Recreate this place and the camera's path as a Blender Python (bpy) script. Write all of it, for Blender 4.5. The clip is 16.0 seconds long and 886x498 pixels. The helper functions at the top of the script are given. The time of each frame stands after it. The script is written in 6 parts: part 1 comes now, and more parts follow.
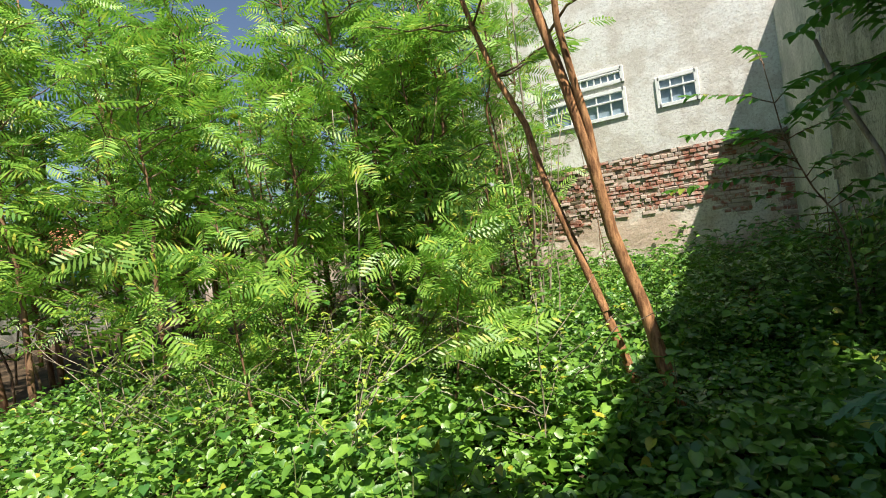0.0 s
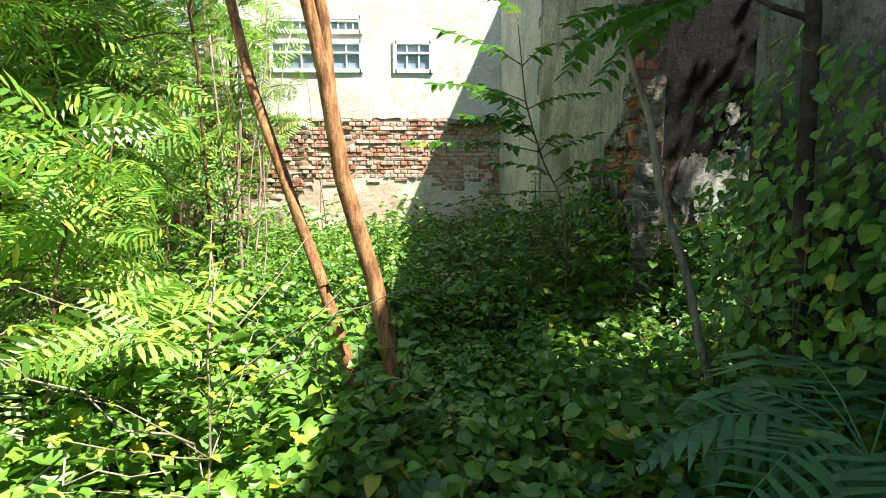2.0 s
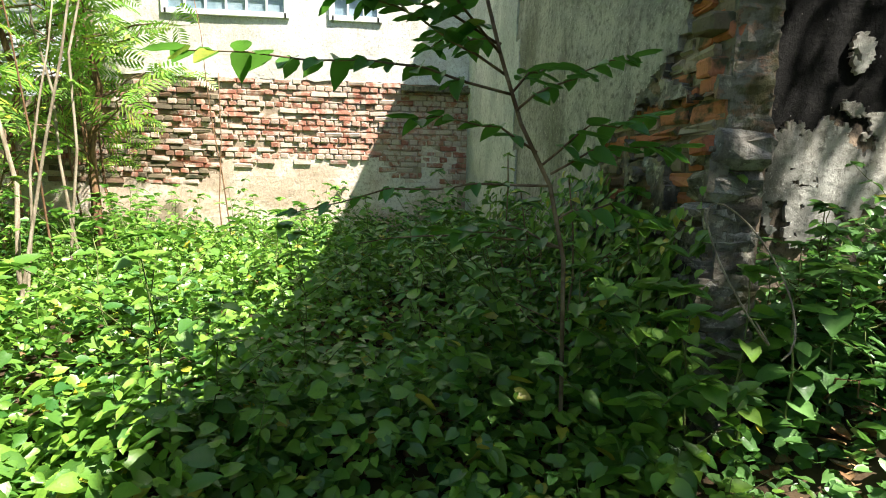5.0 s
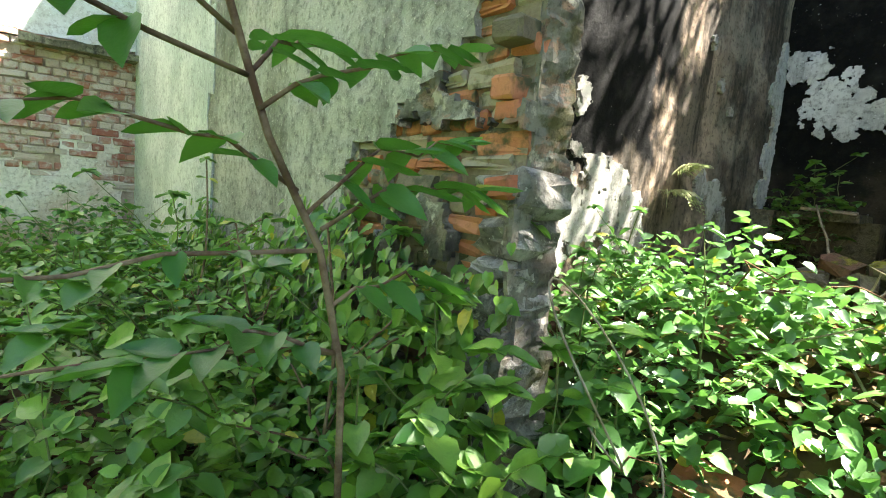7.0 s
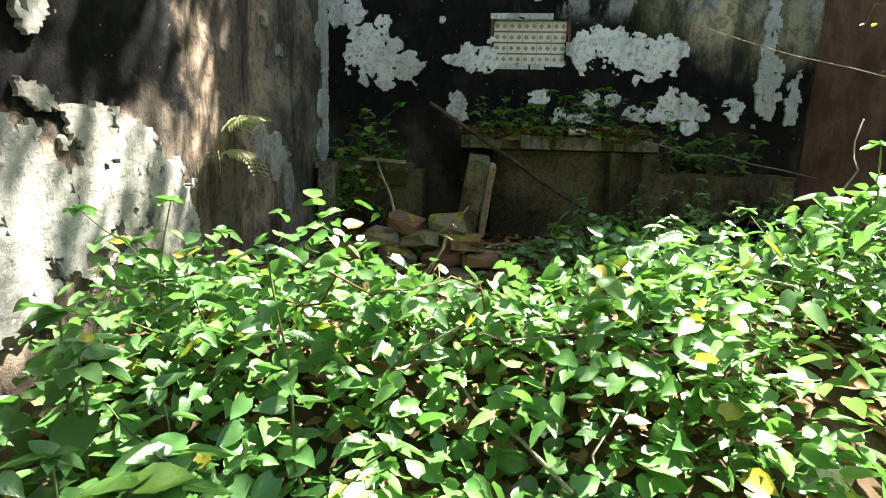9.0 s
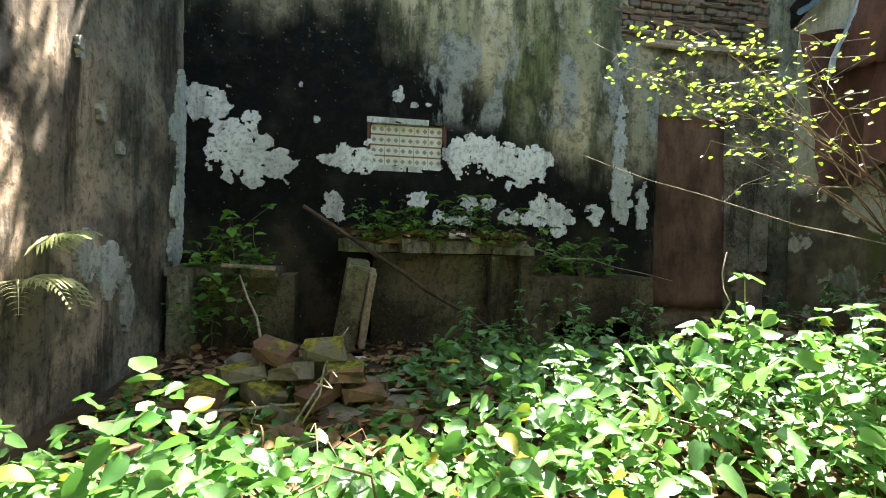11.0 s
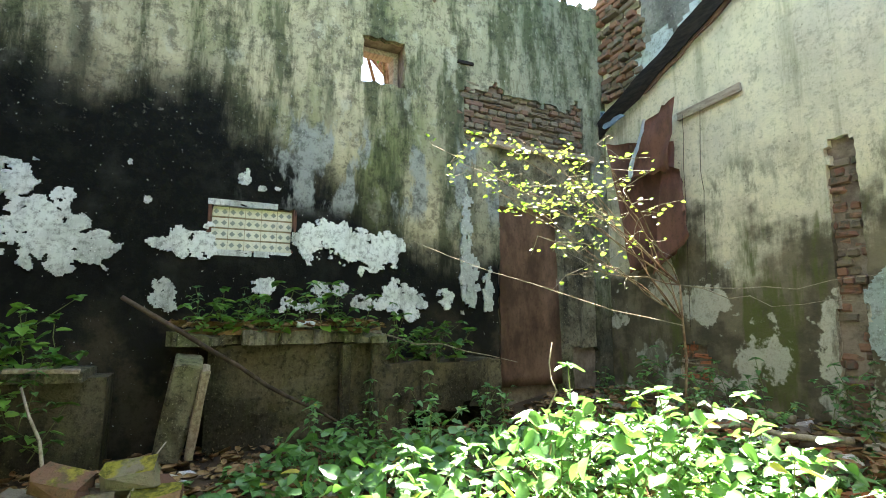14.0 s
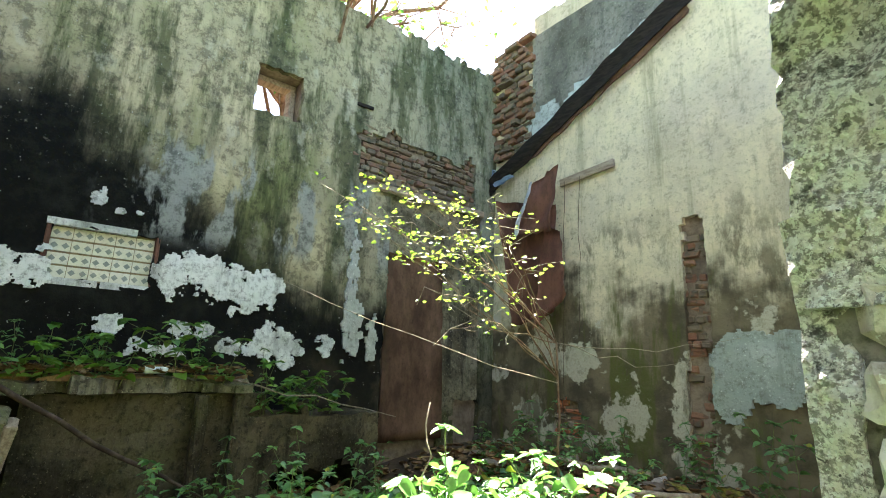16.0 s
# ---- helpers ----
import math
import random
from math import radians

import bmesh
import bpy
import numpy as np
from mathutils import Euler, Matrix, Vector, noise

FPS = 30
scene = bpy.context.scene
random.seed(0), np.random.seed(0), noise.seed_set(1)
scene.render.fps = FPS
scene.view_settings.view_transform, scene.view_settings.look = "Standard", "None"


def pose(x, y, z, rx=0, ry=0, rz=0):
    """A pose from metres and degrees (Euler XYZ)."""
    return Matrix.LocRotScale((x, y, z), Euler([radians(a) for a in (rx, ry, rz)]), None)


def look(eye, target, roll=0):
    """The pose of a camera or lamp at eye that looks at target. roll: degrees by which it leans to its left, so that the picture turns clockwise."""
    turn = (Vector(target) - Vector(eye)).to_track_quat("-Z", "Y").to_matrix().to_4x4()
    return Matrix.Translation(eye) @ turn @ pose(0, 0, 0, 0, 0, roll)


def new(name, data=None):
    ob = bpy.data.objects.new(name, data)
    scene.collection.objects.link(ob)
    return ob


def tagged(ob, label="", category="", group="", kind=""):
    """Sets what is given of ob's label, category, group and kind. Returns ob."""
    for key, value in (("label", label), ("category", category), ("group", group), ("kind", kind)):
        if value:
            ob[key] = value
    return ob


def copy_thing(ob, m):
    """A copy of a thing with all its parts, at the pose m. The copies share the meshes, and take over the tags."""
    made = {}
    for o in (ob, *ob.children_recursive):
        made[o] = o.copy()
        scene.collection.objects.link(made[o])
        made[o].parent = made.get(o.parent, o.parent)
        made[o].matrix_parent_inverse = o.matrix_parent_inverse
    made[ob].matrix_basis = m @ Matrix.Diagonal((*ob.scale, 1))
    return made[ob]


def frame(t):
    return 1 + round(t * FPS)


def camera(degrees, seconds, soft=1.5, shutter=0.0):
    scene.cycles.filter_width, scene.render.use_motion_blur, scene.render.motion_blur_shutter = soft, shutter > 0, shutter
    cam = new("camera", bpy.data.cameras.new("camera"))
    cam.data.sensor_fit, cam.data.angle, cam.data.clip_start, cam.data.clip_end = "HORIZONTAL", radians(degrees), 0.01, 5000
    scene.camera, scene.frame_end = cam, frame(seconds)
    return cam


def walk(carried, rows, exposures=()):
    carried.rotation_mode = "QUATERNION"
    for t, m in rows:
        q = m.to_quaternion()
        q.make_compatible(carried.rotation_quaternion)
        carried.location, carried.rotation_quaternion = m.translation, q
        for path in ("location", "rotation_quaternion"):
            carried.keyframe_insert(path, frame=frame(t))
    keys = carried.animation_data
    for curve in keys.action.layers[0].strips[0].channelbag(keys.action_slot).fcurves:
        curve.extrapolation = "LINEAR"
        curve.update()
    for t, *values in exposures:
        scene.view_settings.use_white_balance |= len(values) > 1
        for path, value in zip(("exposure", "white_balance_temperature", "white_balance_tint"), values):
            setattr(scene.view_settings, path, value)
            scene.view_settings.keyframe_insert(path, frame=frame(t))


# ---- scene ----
cam = camera(83.8, 16.0, soft=1.0)
METRES, EYE, TILT, LEAN, TURN = 5.6, 1.45, -0.5, 7.5, 29.4
ROWS = [
    (0.0, 0.0, 0.0, 0.0, 0.0, 0.0, -0.0),
    (0.5, 0.0117, 0.0329, -0.0093, -10.96, -2.24, -1.54),
    (1.0, 0.0385, 0.0943, -0.0223, -19.7, -3.99, -2.79),
    (1.5, 0.0414, 0.1256, -0.0168, -25.7, -3.68, -4.82),
    (2.0, 0.0557, 0.1833, -0.0182, -31.84, -2.03, -5.87),
    (2.5, 0.1006, 0.2388, -0.0197, -35.36, -0.97, -6.18),
    (3.0, 0.1647, 0.3004, -0.0077, -36.32, -0.18, -7.1),
    (5.5, 0.3339, 0.4936, 0.0244, -34.01, -3.63, -7.2),
    (6.0, 0.3526, 0.543, 0.0312, -42.66, -2.59, -7.7),
    (6.5, 0.3666, 0.5688, 0.0481, -56.29, -0.62, -8.0),
    (7.0, 0.3859, 0.5667, 0.0532, -69.17, 0.81, -6.83),
    (7.5, 0.4208, 0.5682, 0.0529, -80.15, -0.32, -4.69),
    (8.0, 0.4593, 0.5668, 0.0496, -89.42, -2.87, -2.03),
    (8.5, 0.4888, 0.5602, 0.0837, -101.46, -4.16, 0.4),
    (9.0, 0.5252, 0.5453, 0.0975, -114.85, -4.09, 2.02),
    (9.5, 0.5475, 0.5443, 0.1119, -125.51, -3.66, 2.72),
    (12.0, 0.5631, 0.5219, 0.1446, -130.12, 7.27, 3.81),
    (12.5, 0.5601, 0.5203, 0.1474, -133.14, 9.36, 4.22),
    (13.0, 0.5578, 0.5174, 0.149, -136.72, 10.65, 4.76),
    (13.5, 0.5559, 0.5161, 0.1508, -140.48, 11.29, 5.43),
    (14.0, 0.5524, 0.5133, 0.1512, -144.53, 11.47, 6.12),
    (14.5, 0.5498, 0.5112, 0.1526, -148.71, 11.95, 6.33),
    (15.0, 0.5488, 0.5086, 0.1544, -152.36, 13.11, 6.03),
    (15.5, 0.5501, 0.5065, 0.1569, -155.46, 14.7, 5.43),
    (16.0, 0.5563, 0.4957, 0.1588, -157.81, 15.28, 4.96),
]
walk(cam, [(t, pose(0, 0, EYE, TILT, LEAN, TURN) @ pose(METRES * x, METRES * y, METRES * z, 90 + pitch, roll, yaw)) for t, x, y, z, yaw, pitch, roll in ROWS],
     exposures=[(0.0, 1.0), (0.5, 1.4), (1.0, 1.65), (1.5, 1.85), (3.0, 1.5), (5.5, 1.95), (6.0, 2.1), (6.5, 2.55), (7.0, 3.45), (7.5, 3.8), (8.0, 3.75), (8.5, 3.4), (9.0, 3.2), (9.5, 2.95), (12.0, 3.9), (14.5, 4.15), (16.0, 3.95)])

# ---------------------------------------------------------------- light
SUN = Vector((1.0, -0.75, 2.1)).normalized()
world = bpy.data.worlds.new("world")
scene.world = world
world.use_nodes = True
wn = world.node_tree.nodes
sky = wn.new("ShaderNodeTexSky")
sky.sky_type = "NISHITA"
sky.sun_disc = False
sky.sun_elevation = math.asin(SUN.z)
sky.sun_rotation = math.atan2(SUN.x, SUN.y)
sky.dust_density = 1.0
world.node_tree.links.new(sky.outputs[0], wn["Background"].inputs[0])
wn["Background"].inputs[1].default_value = 0.06
sun_data = bpy.data.lights.new("sun", "SUN")
sun_data.energy, sun_data.angle, sun_data.color = 5.0, radians(0.6), (1.0, 0.95, 0.85)
sun = new("sun", sun_data)
sun.matrix_world = look(SUN * 40, (0, 0, 0))


# ---------------------------------------------------------------- materials
class Mat:
    """A small builder of node materials, with world-metre coordinates."""

    def __init__(self, name):
        self.m = bpy.data.materials.new(name)
        self.m.use_nodes = True
        self.t = self.m.node_tree
        self.b = self.t.nodes["Principled BSDF"]
        self.out = self.t.nodes["Material Output"]
        self.geo = self.t.nodes.new("ShaderNodeNewGeometry")
        self.p = self.geo.outputs["Position"]
        sep = self.t.nodes.new("ShaderNodeSeparateXYZ")
        self.link(self.p, sep.inputs[0])
        self.x, self.y, self.z = sep.outputs

    def link(self, a, b):
        self.t.links.new(a, b)

    def put(self, v, socket):
        if isinstance(v, bpy.types.NodeSocket):
            self.link(v, socket)
        elif isinstance(v, tuple) and len(v) == 3 and socket.type == "RGBA":
            socket.default_value = (*v, 1)
        else:
            socket.default_value = v

    def scaled(self, sx, sy, sz):
        n = self.t.nodes.new("ShaderNodeVectorMath")
        n.operation = "MULTIPLY"
        self.link(self.p, n.inputs[0])
        n.inputs[1].default_value = (sx, sy, sz)
        return n.outputs[0]

    def noise(self, scale, detail=4.0, vec=None, rough=0.6):
        n = self.t.nodes.new("ShaderNodeTexNoise")
        n.inputs["Scale"].default_value, n.inputs["Detail"].default_value, n.inputs["Roughness"].default_value = scale, detail, rough
        self.link(vec if vec else self.p, n.inputs["Vector"])
        return n.outputs["Fac"]

    def math(self, op, a, b=0.0):
        n = self.t.nodes.new("ShaderNodeMath")
        n.operation = op
        self.put(a, n.inputs[0]), self.put(b, n.inputs[1])
        return n.outputs[0]

    def step(self, v, lo, hi, a=0.0, b=1.0):
        n = self.t.nodes.new("ShaderNodeMapRange")
        n.interpolation_type = "SMOOTHSTEP"
        self.put(v, n.inputs[0])
        for i, w in enumerate((lo, hi, a, b)):
            self.put(w, n.inputs[1 + i])
        return n.outputs[0]

    def mix(self, f, a, b):
        n = self.t.nodes.new("ShaderNodeMix")
        n.data_type = "RGBA"
        self.put(f, n.inputs["Factor"])
        self.put(a, n.inputs[6]), self.put(b, n.inputs[7])
        return n.outputs[2]

    def rand(self):
        return self.t.nodes.new("ShaderNodeObjectInfo").outputs["Random"]

    def island(self):
        return self.geo.outputs["Random Per Island"]

    def bump(self, h, strength=0.5, dist=0.01):
        n = self.t.nodes.new("ShaderNodeBump")
        n.inputs["Strength"].default_value, n.inputs["Distance"].default_value = strength, dist
        self.link(h, n.inputs["Height"])
        self.link(n.outputs[0], self.b.inputs["Normal"])

    def done(self, colour, rough=0.85, spec=0.25):
        self.put(colour, self.b.inputs["Base Color"])
        self.put(rough, self.b.inputs["Roughness"])
        self.b.inputs["Specular IOR Level"].default_value = spec
        return self.m


def leaf_material(name, dark, light, odd=None, odd_share=0.04, trans=0.35, rough=0.42):
    k = Mat(name)
    r = k.island()
    c = k.mix(r, dark, light)
    c = k.mix(k.step(k.noise(0.9, 2), 0.35, 0.65), c, k.mix(0.35, c, light))
    if odd:
        n = k.t.nodes.new("ShaderNodeMath")
        n.operation = "LESS_THAN"
        k.link(k.math("FRACT", k.math("MULTIPLY", r, 37.7)), n.inputs[0])
        n.inputs[1].default_value = odd_share
        c = k.mix(n.outputs[0], c, odd)
    c = k.mix(k.step(k.noise(60, 2), 0.5, 0.75, 0, 0.35), c, dark)
    k.done(c, rough, 0.75)
    k.bump(k.noise(140, 2), 0.25, 0.004)
    tr = k.t.nodes.new("ShaderNodeBsdfTranslucent")
    k.link(k.mix(0.5, c, (0.17, 0.42, 0.045)), tr.inputs[0])
    mx = k.t.nodes.new("ShaderNodeMixShader")
    mx.inputs[0].default_value = trans
    k.link(k.b.outputs[0], mx.inputs[1]), k.link(tr.outputs[0], mx.inputs[2])
    k.link(mx.outputs[0], k.out.inputs[0])
    return k.m


def wall_material(name, pale, grey, stain, streak=0.6, green=None, green_share=0.5, relief=0.012, low=None, patch=1.6):
    """Old plaster: two tones in blotches, streaks that run down, dark mould, fine pits."""
    k = Mat(name)
    blot = k.step(k.noise(patch, 6), 0.4, 0.6)
    c = k.mix(blot, pale, grey)
    if green:
        c = k.mix(k.step(k.noise(1.1, 5, k.scaled(1, 1, 0.5)), 0.6 - 0.25 * green_share, 0.78 - 0.2 * green_share), c, green)
    run = k.step(k.noise(1.0, 6, k.scaled(7, 7, 0.7), 0.7), 0.5, 0.72, 0, streak)
    c = k.mix(run, c, stain)
    if low:
        edge = k.math("ADD", k.z, k.math("MULTIPLY", k.noise(1.5, 6), low[2]))
        c = k.mix(k.step(edge, low[0], low[1], 1, 0), c, low[3])
    fine = k.noise(24, 8, None, 0.78)
    c = k.mix(k.step(fine, 0.47, 0.64, 0, 0.65), c, stain)
    c = k.mix(k.step(k.noise(70, 3), 0.62, 0.68, 0, 0.75), c, tuple(min(0.85, v * 1.35) for v in pale))
    k.bump(k.math("ADD", k.noise(6, 5), k.math("MULTIPLY", fine, 0.8)), 0.7, relief)
    return k.done(c, 0.9, 0.15)


def plain(name, a, b, scale=8.0, rough=0.8, spec=0.25, relief=0.004, fine=60.0, streak=(1, 1, 1), metal=0.0):
    k = Mat(name)
    n = k.noise(scale, 6, k.scaled(*streak), 0.65)
    f = k.noise(fine, 4)
    c = k.mix(k.step(n, 0.35, 0.65), a, b)
    c = k.mix(k.step(f, 0.5, 0.75, 0, 0.4), c, tuple(v * 0.4 for v in a))
    k.bump(k.math("ADD", n, k.math("MULTIPLY", f, 0.5)), 0.6, relief)
    k.b.inputs["Metallic"].default_value = metal
    return k.done(c, rough, spec)


def brick_material(name, tones, moss, moss_share):
    k = Mat(name)
    r = k.rand()
    c = k.mix(r, tones[0], tones[1])
    c = k.mix(k.step(k.math("FRACT", k.math("MULTIPLY", r, 13.3)), 0.7, 0.75), c, tones[2])
    c = k.mix(k.step(k.noise(9, 5), 0.66 - moss_share * 0.4, 0.8 - moss_share * 0.35), c, moss)
    f = k.noise(55, 5, None, 0.7)
    c = k.mix(k.step(f, 0.5, 0.75, 0, 0.5), c, tuple(v * 0.5 for v in tones[0]))
    k.bump(k.math("ADD", k.noise(14, 4), f), 0.7, 0.008)
    return k.done(c, 0.92, 0.15)


def moss_topped_material():
    """Grey-brown fallen brick with yellow-green moss cushions on its upper faces."""
    k = Mat("moss_topped_brick")
    r = k.rand()
    c = k.mix(r, (0.13, 0.07, 0.05), (0.26, 0.15, 0.1))
    c = k.mix(k.step(k.math("FRACT", k.math("MULTIPLY", r, 7.7)), 0.6, 0.65), c, (0.2, 0.17, 0.13))
    c = k.mix(k.step(k.noise(13, 5), 0.5, 0.66, 0, 0.8), c, (0.09, 0.08, 0.05))
    sep = k.t.nodes.new("ShaderNodeSeparateXYZ")
    k.link(k.geo.outputs["Normal"], sep.inputs[0])
    grown = k.math("MULTIPLY", k.step(sep.outputs[2], 0.5, 0.85), k.step(k.math("ADD", k.noise(5, 5), k.math("MULTIPLY", r, 0.3)), 0.69, 0.77))
    c = k.mix(grown, c, k.mix(k.step(k.noise(30, 4), 0.4, 0.6), (0.11, 0.105, 0.022), (0.27, 0.24, 0.04)))
    f = k.noise(55, 5, None, 0.7)
    c = k.mix(k.step(f, 0.52, 0.75, 0, 0.5), c, (0.07, 0.05, 0.035))
    k.bump(k.math("ADD", k.noise(14, 4), f), 0.8, 0.012)
    return k.done(c, 0.92, 0.15)


def left_material():
    """Tan plaster with dark blotches and runs, blackest near the gap and in the far corner."""
    k = Mat("black_blotched_plaster")
    c = k.mix(k.step(k.noise(2.6, 7), 0.42, 0.58), (0.5, 0.37, 0.27), (0.2, 0.16, 0.125))
    run = k.noise(1.0, 8, k.scaled(4, 4, 0.7), 0.72)
    c = k.mix(k.step(run, 0.48, 0.6, 0, 0.8), c, (0.03, 0.028, 0.022))
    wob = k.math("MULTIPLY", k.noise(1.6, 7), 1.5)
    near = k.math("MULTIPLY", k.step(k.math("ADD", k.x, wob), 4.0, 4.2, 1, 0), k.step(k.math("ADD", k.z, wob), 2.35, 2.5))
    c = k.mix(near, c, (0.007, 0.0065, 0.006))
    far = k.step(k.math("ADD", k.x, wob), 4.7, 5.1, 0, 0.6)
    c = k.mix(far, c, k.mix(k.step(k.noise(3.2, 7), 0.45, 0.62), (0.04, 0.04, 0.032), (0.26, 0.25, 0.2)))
    fine = k.noise(22, 8, None, 0.78)
    c = k.mix(k.step(fine, 0.48, 0.64, 0, 0.65), c, (0.02, 0.02, 0.016))
    c = k.mix(k.step(k.noise(33, 4), 0.7, 0.74, 0, 0.7), c, (0.45, 0.42, 0.37))
    k.bump(k.math("ADD", k.noise(6, 5), k.math("MULTIPLY", fine, 0.8)), 0.8, 0.02)
    return k.done(c, 0.9, 0.15)


def cream_material():
    """Cream paint over plaster, with brown damp rising in ragged fingers and green runs."""
    k = Mat("cream_plaster")
    c = k.mix(k.step(k.noise(1.8, 6), 0.38, 0.62), (0.74, 0.65, 0.45), (0.62, 0.55, 0.4))
    run = k.noise(1.0, 7, k.scaled(6, 6, 0.5), 0.7)
    c = k.mix(k.step(run, 0.5, 0.66, 0, 0.6), c, (0.33, 0.3, 0.18))
    c = k.mix(k.step(k.noise(6, 7, k.scaled(1, 1, 0.5), 0.75), 0.57, 0.68, 0, 0.5), c, (0.27, 0.24, 0.16))
    rise = k.math("ADD", k.z, k.math("ADD", k.math("MULTIPLY", k.noise(1.7, 7), 1.9), k.math("MULTIPLY", run, 0.6)))
    damp = k.mix(k.step(k.noise(3.5, 6), 0.4, 0.6), (0.042, 0.034, 0.021), (0.165, 0.13, 0.08))
    c = k.mix(k.step(rise, 3.5, 3.85, 0.92, 0), c, damp)
    c = k.mix(k.math("MULTIPLY", k.step(k.noise(2.3, 5, k.scaled(2.2, 1, 0.45)), 0.52, 0.62), k.step(k.z, 2.9, 2.5, 0, 0.85)), c, (0.1, 0.115, 0.03))
    c = k.mix(k.math("MULTIPLY", k.step(k.noise(2.1, 6), 0.54, 0.57), k.step(k.z, 2.7, 2.3, 0, 0.95)), c, (0.54, 0.51, 0.4))
    c = k.mix(k.step(k.noise(12, 9, None, 0.8), 0.5, 0.62, 0, 0.38), c, (0.16, 0.135, 0.085))
    c = k.mix(k.math("MULTIPLY", k.step(k.noise(1.0, 9, k.scaled(2.4, 2.4, 0.9), 0.75), 0.5, 0.6, 0, 0.75), k.step(rise, 3.9, 4.5, 1, 0.15)), c, (0.1, 0.085, 0.05))
    fine = k.noise(32, 6, None, 0.7)
    c = k.mix(k.step(fine, 0.52, 0.75, 0, 0.5), c, (0.1, 0.085, 0.055))
    c = k.mix(k.step(k.noise(26, 3), 0.7, 0.74, 0, 0.7), c, (0.06, 0.05, 0.04))
    k.bump(k.math("ADD", k.noise(5, 5), k.math("MULTIPLY", fine, 0.8)), 0.7, 0.01)
    return k.done(c, 0.9, 0.15)


SOIL = plain("soil", (0.05, 0.035, 0.022), (0.11, 0.075, 0.045), 3, 0.95, 0.1, 0.02, 30)
LEAF_WEED = leaf_material("weed_leaf", (0.03, 0.125, 0.022), (0.22, 0.39, 0.045), (0.46, 0.42, 0.04), 0.03, 0.28)
LEAF_ROOM = leaf_material("broad_leaf", (0.05, 0.15, 0.038), (0.16, 0.32, 0.085), (0.42, 0.37, 0.04), 0.03, 0.3, 0.36)
LEAF_LIME = leaf_material("lime_leaf", (0.16, 0.26, 0.02), (0.34, 0.42, 0.04), None, 0, 0.45)
LEAF_FEATHER = leaf_material("feathery_leaf", (0.07, 0.22, 0.03), (0.34, 0.52, 0.07), (0.5, 0.52, 0.07), 0.1, 0.4, 0.45)
LEAF_OVAL = leaf_material("oval_leaf", (0.04, 0.15, 0.025), (0.1, 0.24, 0.04), (0.3, 0.33, 0.04), 0.03, 0.4)
LEAF_FERN = leaf_material("fern_leaf", (0.06, 0.17, 0.06), (0.12, 0.28, 0.1), None, 0, 0.3)
LEAF_YELLOW = leaf_material("yellow_green_leaf", (0.16, 0.3, 0.03), (0.46, 0.56, 0.07), (0.5, 0.42, 0.1), 0.06, 0.4)
LEAF_DRY = plain("dry_leaf", (0.17, 0.09, 0.04), (0.33, 0.22, 0.11), 20, 0.8, 0.2)
BARK = plain("bark", (0.13, 0.07, 0.04), (0.27, 0.16, 0.09), 6, 0.9, 0.15, 0.012, 70, (6, 6, 1))
BARK_RED = plain("reddish_flaking_bark", (0.16, 0.075, 0.035), (0.46, 0.24, 0.11), 5, 0.9, 0.15, 0.015, 60, (7, 7, 1.4))
BARK_PALE = plain("pale_bark", (0.2, 0.16, 0.11), (0.4, 0.34, 0.26), 6, 0.9, 0.15, 0.01, 70, (5, 5, 1))
TWIG = plain("twig", (0.12, 0.07, 0.045), (0.28, 0.2, 0.13), 12, 0.85, 0.2)
STEM = plain("green_stem", (0.1, 0.14, 0.04), (0.2, 0.22, 0.08), 12, 0.7, 0.3)
DARK_BARK = plain("dark_bark", (0.045, 0.032, 0.024), (0.11, 0.08, 0.06), 9, 0.9, 0.15, 0.008, 70)
MORTAR_PALE = plain("dusty_mortar", (0.3, 0.22, 0.16), (0.46, 0.36, 0.28), 7, 0.95, 0.1, 0.02, 40)
MORTAR = plain("mortar", (0.16, 0.12, 0.09), (0.3, 0.24, 0.18), 7, 0.95, 0.1, 0.02, 40)
BRICK_RED = brick_material("red_brick", ((0.3, 0.11, 0.075), (0.46, 0.24, 0.17), (0.54, 0.42, 0.35)), (0.52, 0.42, 0.35), 0.6)
BRICK_OLD = brick_material("mossy_brick", ((0.4, 0.14, 0.07), (0.56, 0.23, 0.13), (0.36, 0.3, 0.23)), (0.1, 0.095, 0.055), 0.4)
BRICK_MOSS = moss_topped_material()
BRICK_CHASE = brick_material("dull_chased_brick", ((0.2, 0.1, 0.065), (0.3, 0.17, 0.11), (0.22, 0.17, 0.12)), (0.12, 0.1, 0.07), 0.5)
BRICK_GREY = brick_material("weathered_brick", ((0.14, 0.11, 0.08), (0.24, 0.19, 0.13), (0.2, 0.12, 0.08)), (0.09, 0.09, 0.06), 0.4)
PLASTER_GREY = wall_material("grey_plaster", (0.27, 0.26, 0.22), (0.17, 0.165, 0.14), (0.06, 0.06, 0.05), 0.5, (0.1, 0.1, 0.075), 0.35, 0.02)
PLASTER_PEBBLE = wall_material("pebbly_grey_plaster", (0.52, 0.49, 0.42), (0.36, 0.34, 0.29), (0.1, 0.095, 0.08), 0.4, (0.2, 0.2, 0.14), 0.3, 0.035, None, 3.0)
PLASTER_DAMP = wall_material("damp_grey_plaster", (0.38, 0.37, 0.33), (0.22, 0.215, 0.19), (0.025, 0.025, 0.02), 0.6, (0.05, 0.055, 0.04), 0.5, 0.02)
PLASTER_PALE = wall_material("pale_plaster", (0.62, 0.62, 0.57), (0.44, 0.46, 0.42), (0.2, 0.2, 0.17), 0.35)
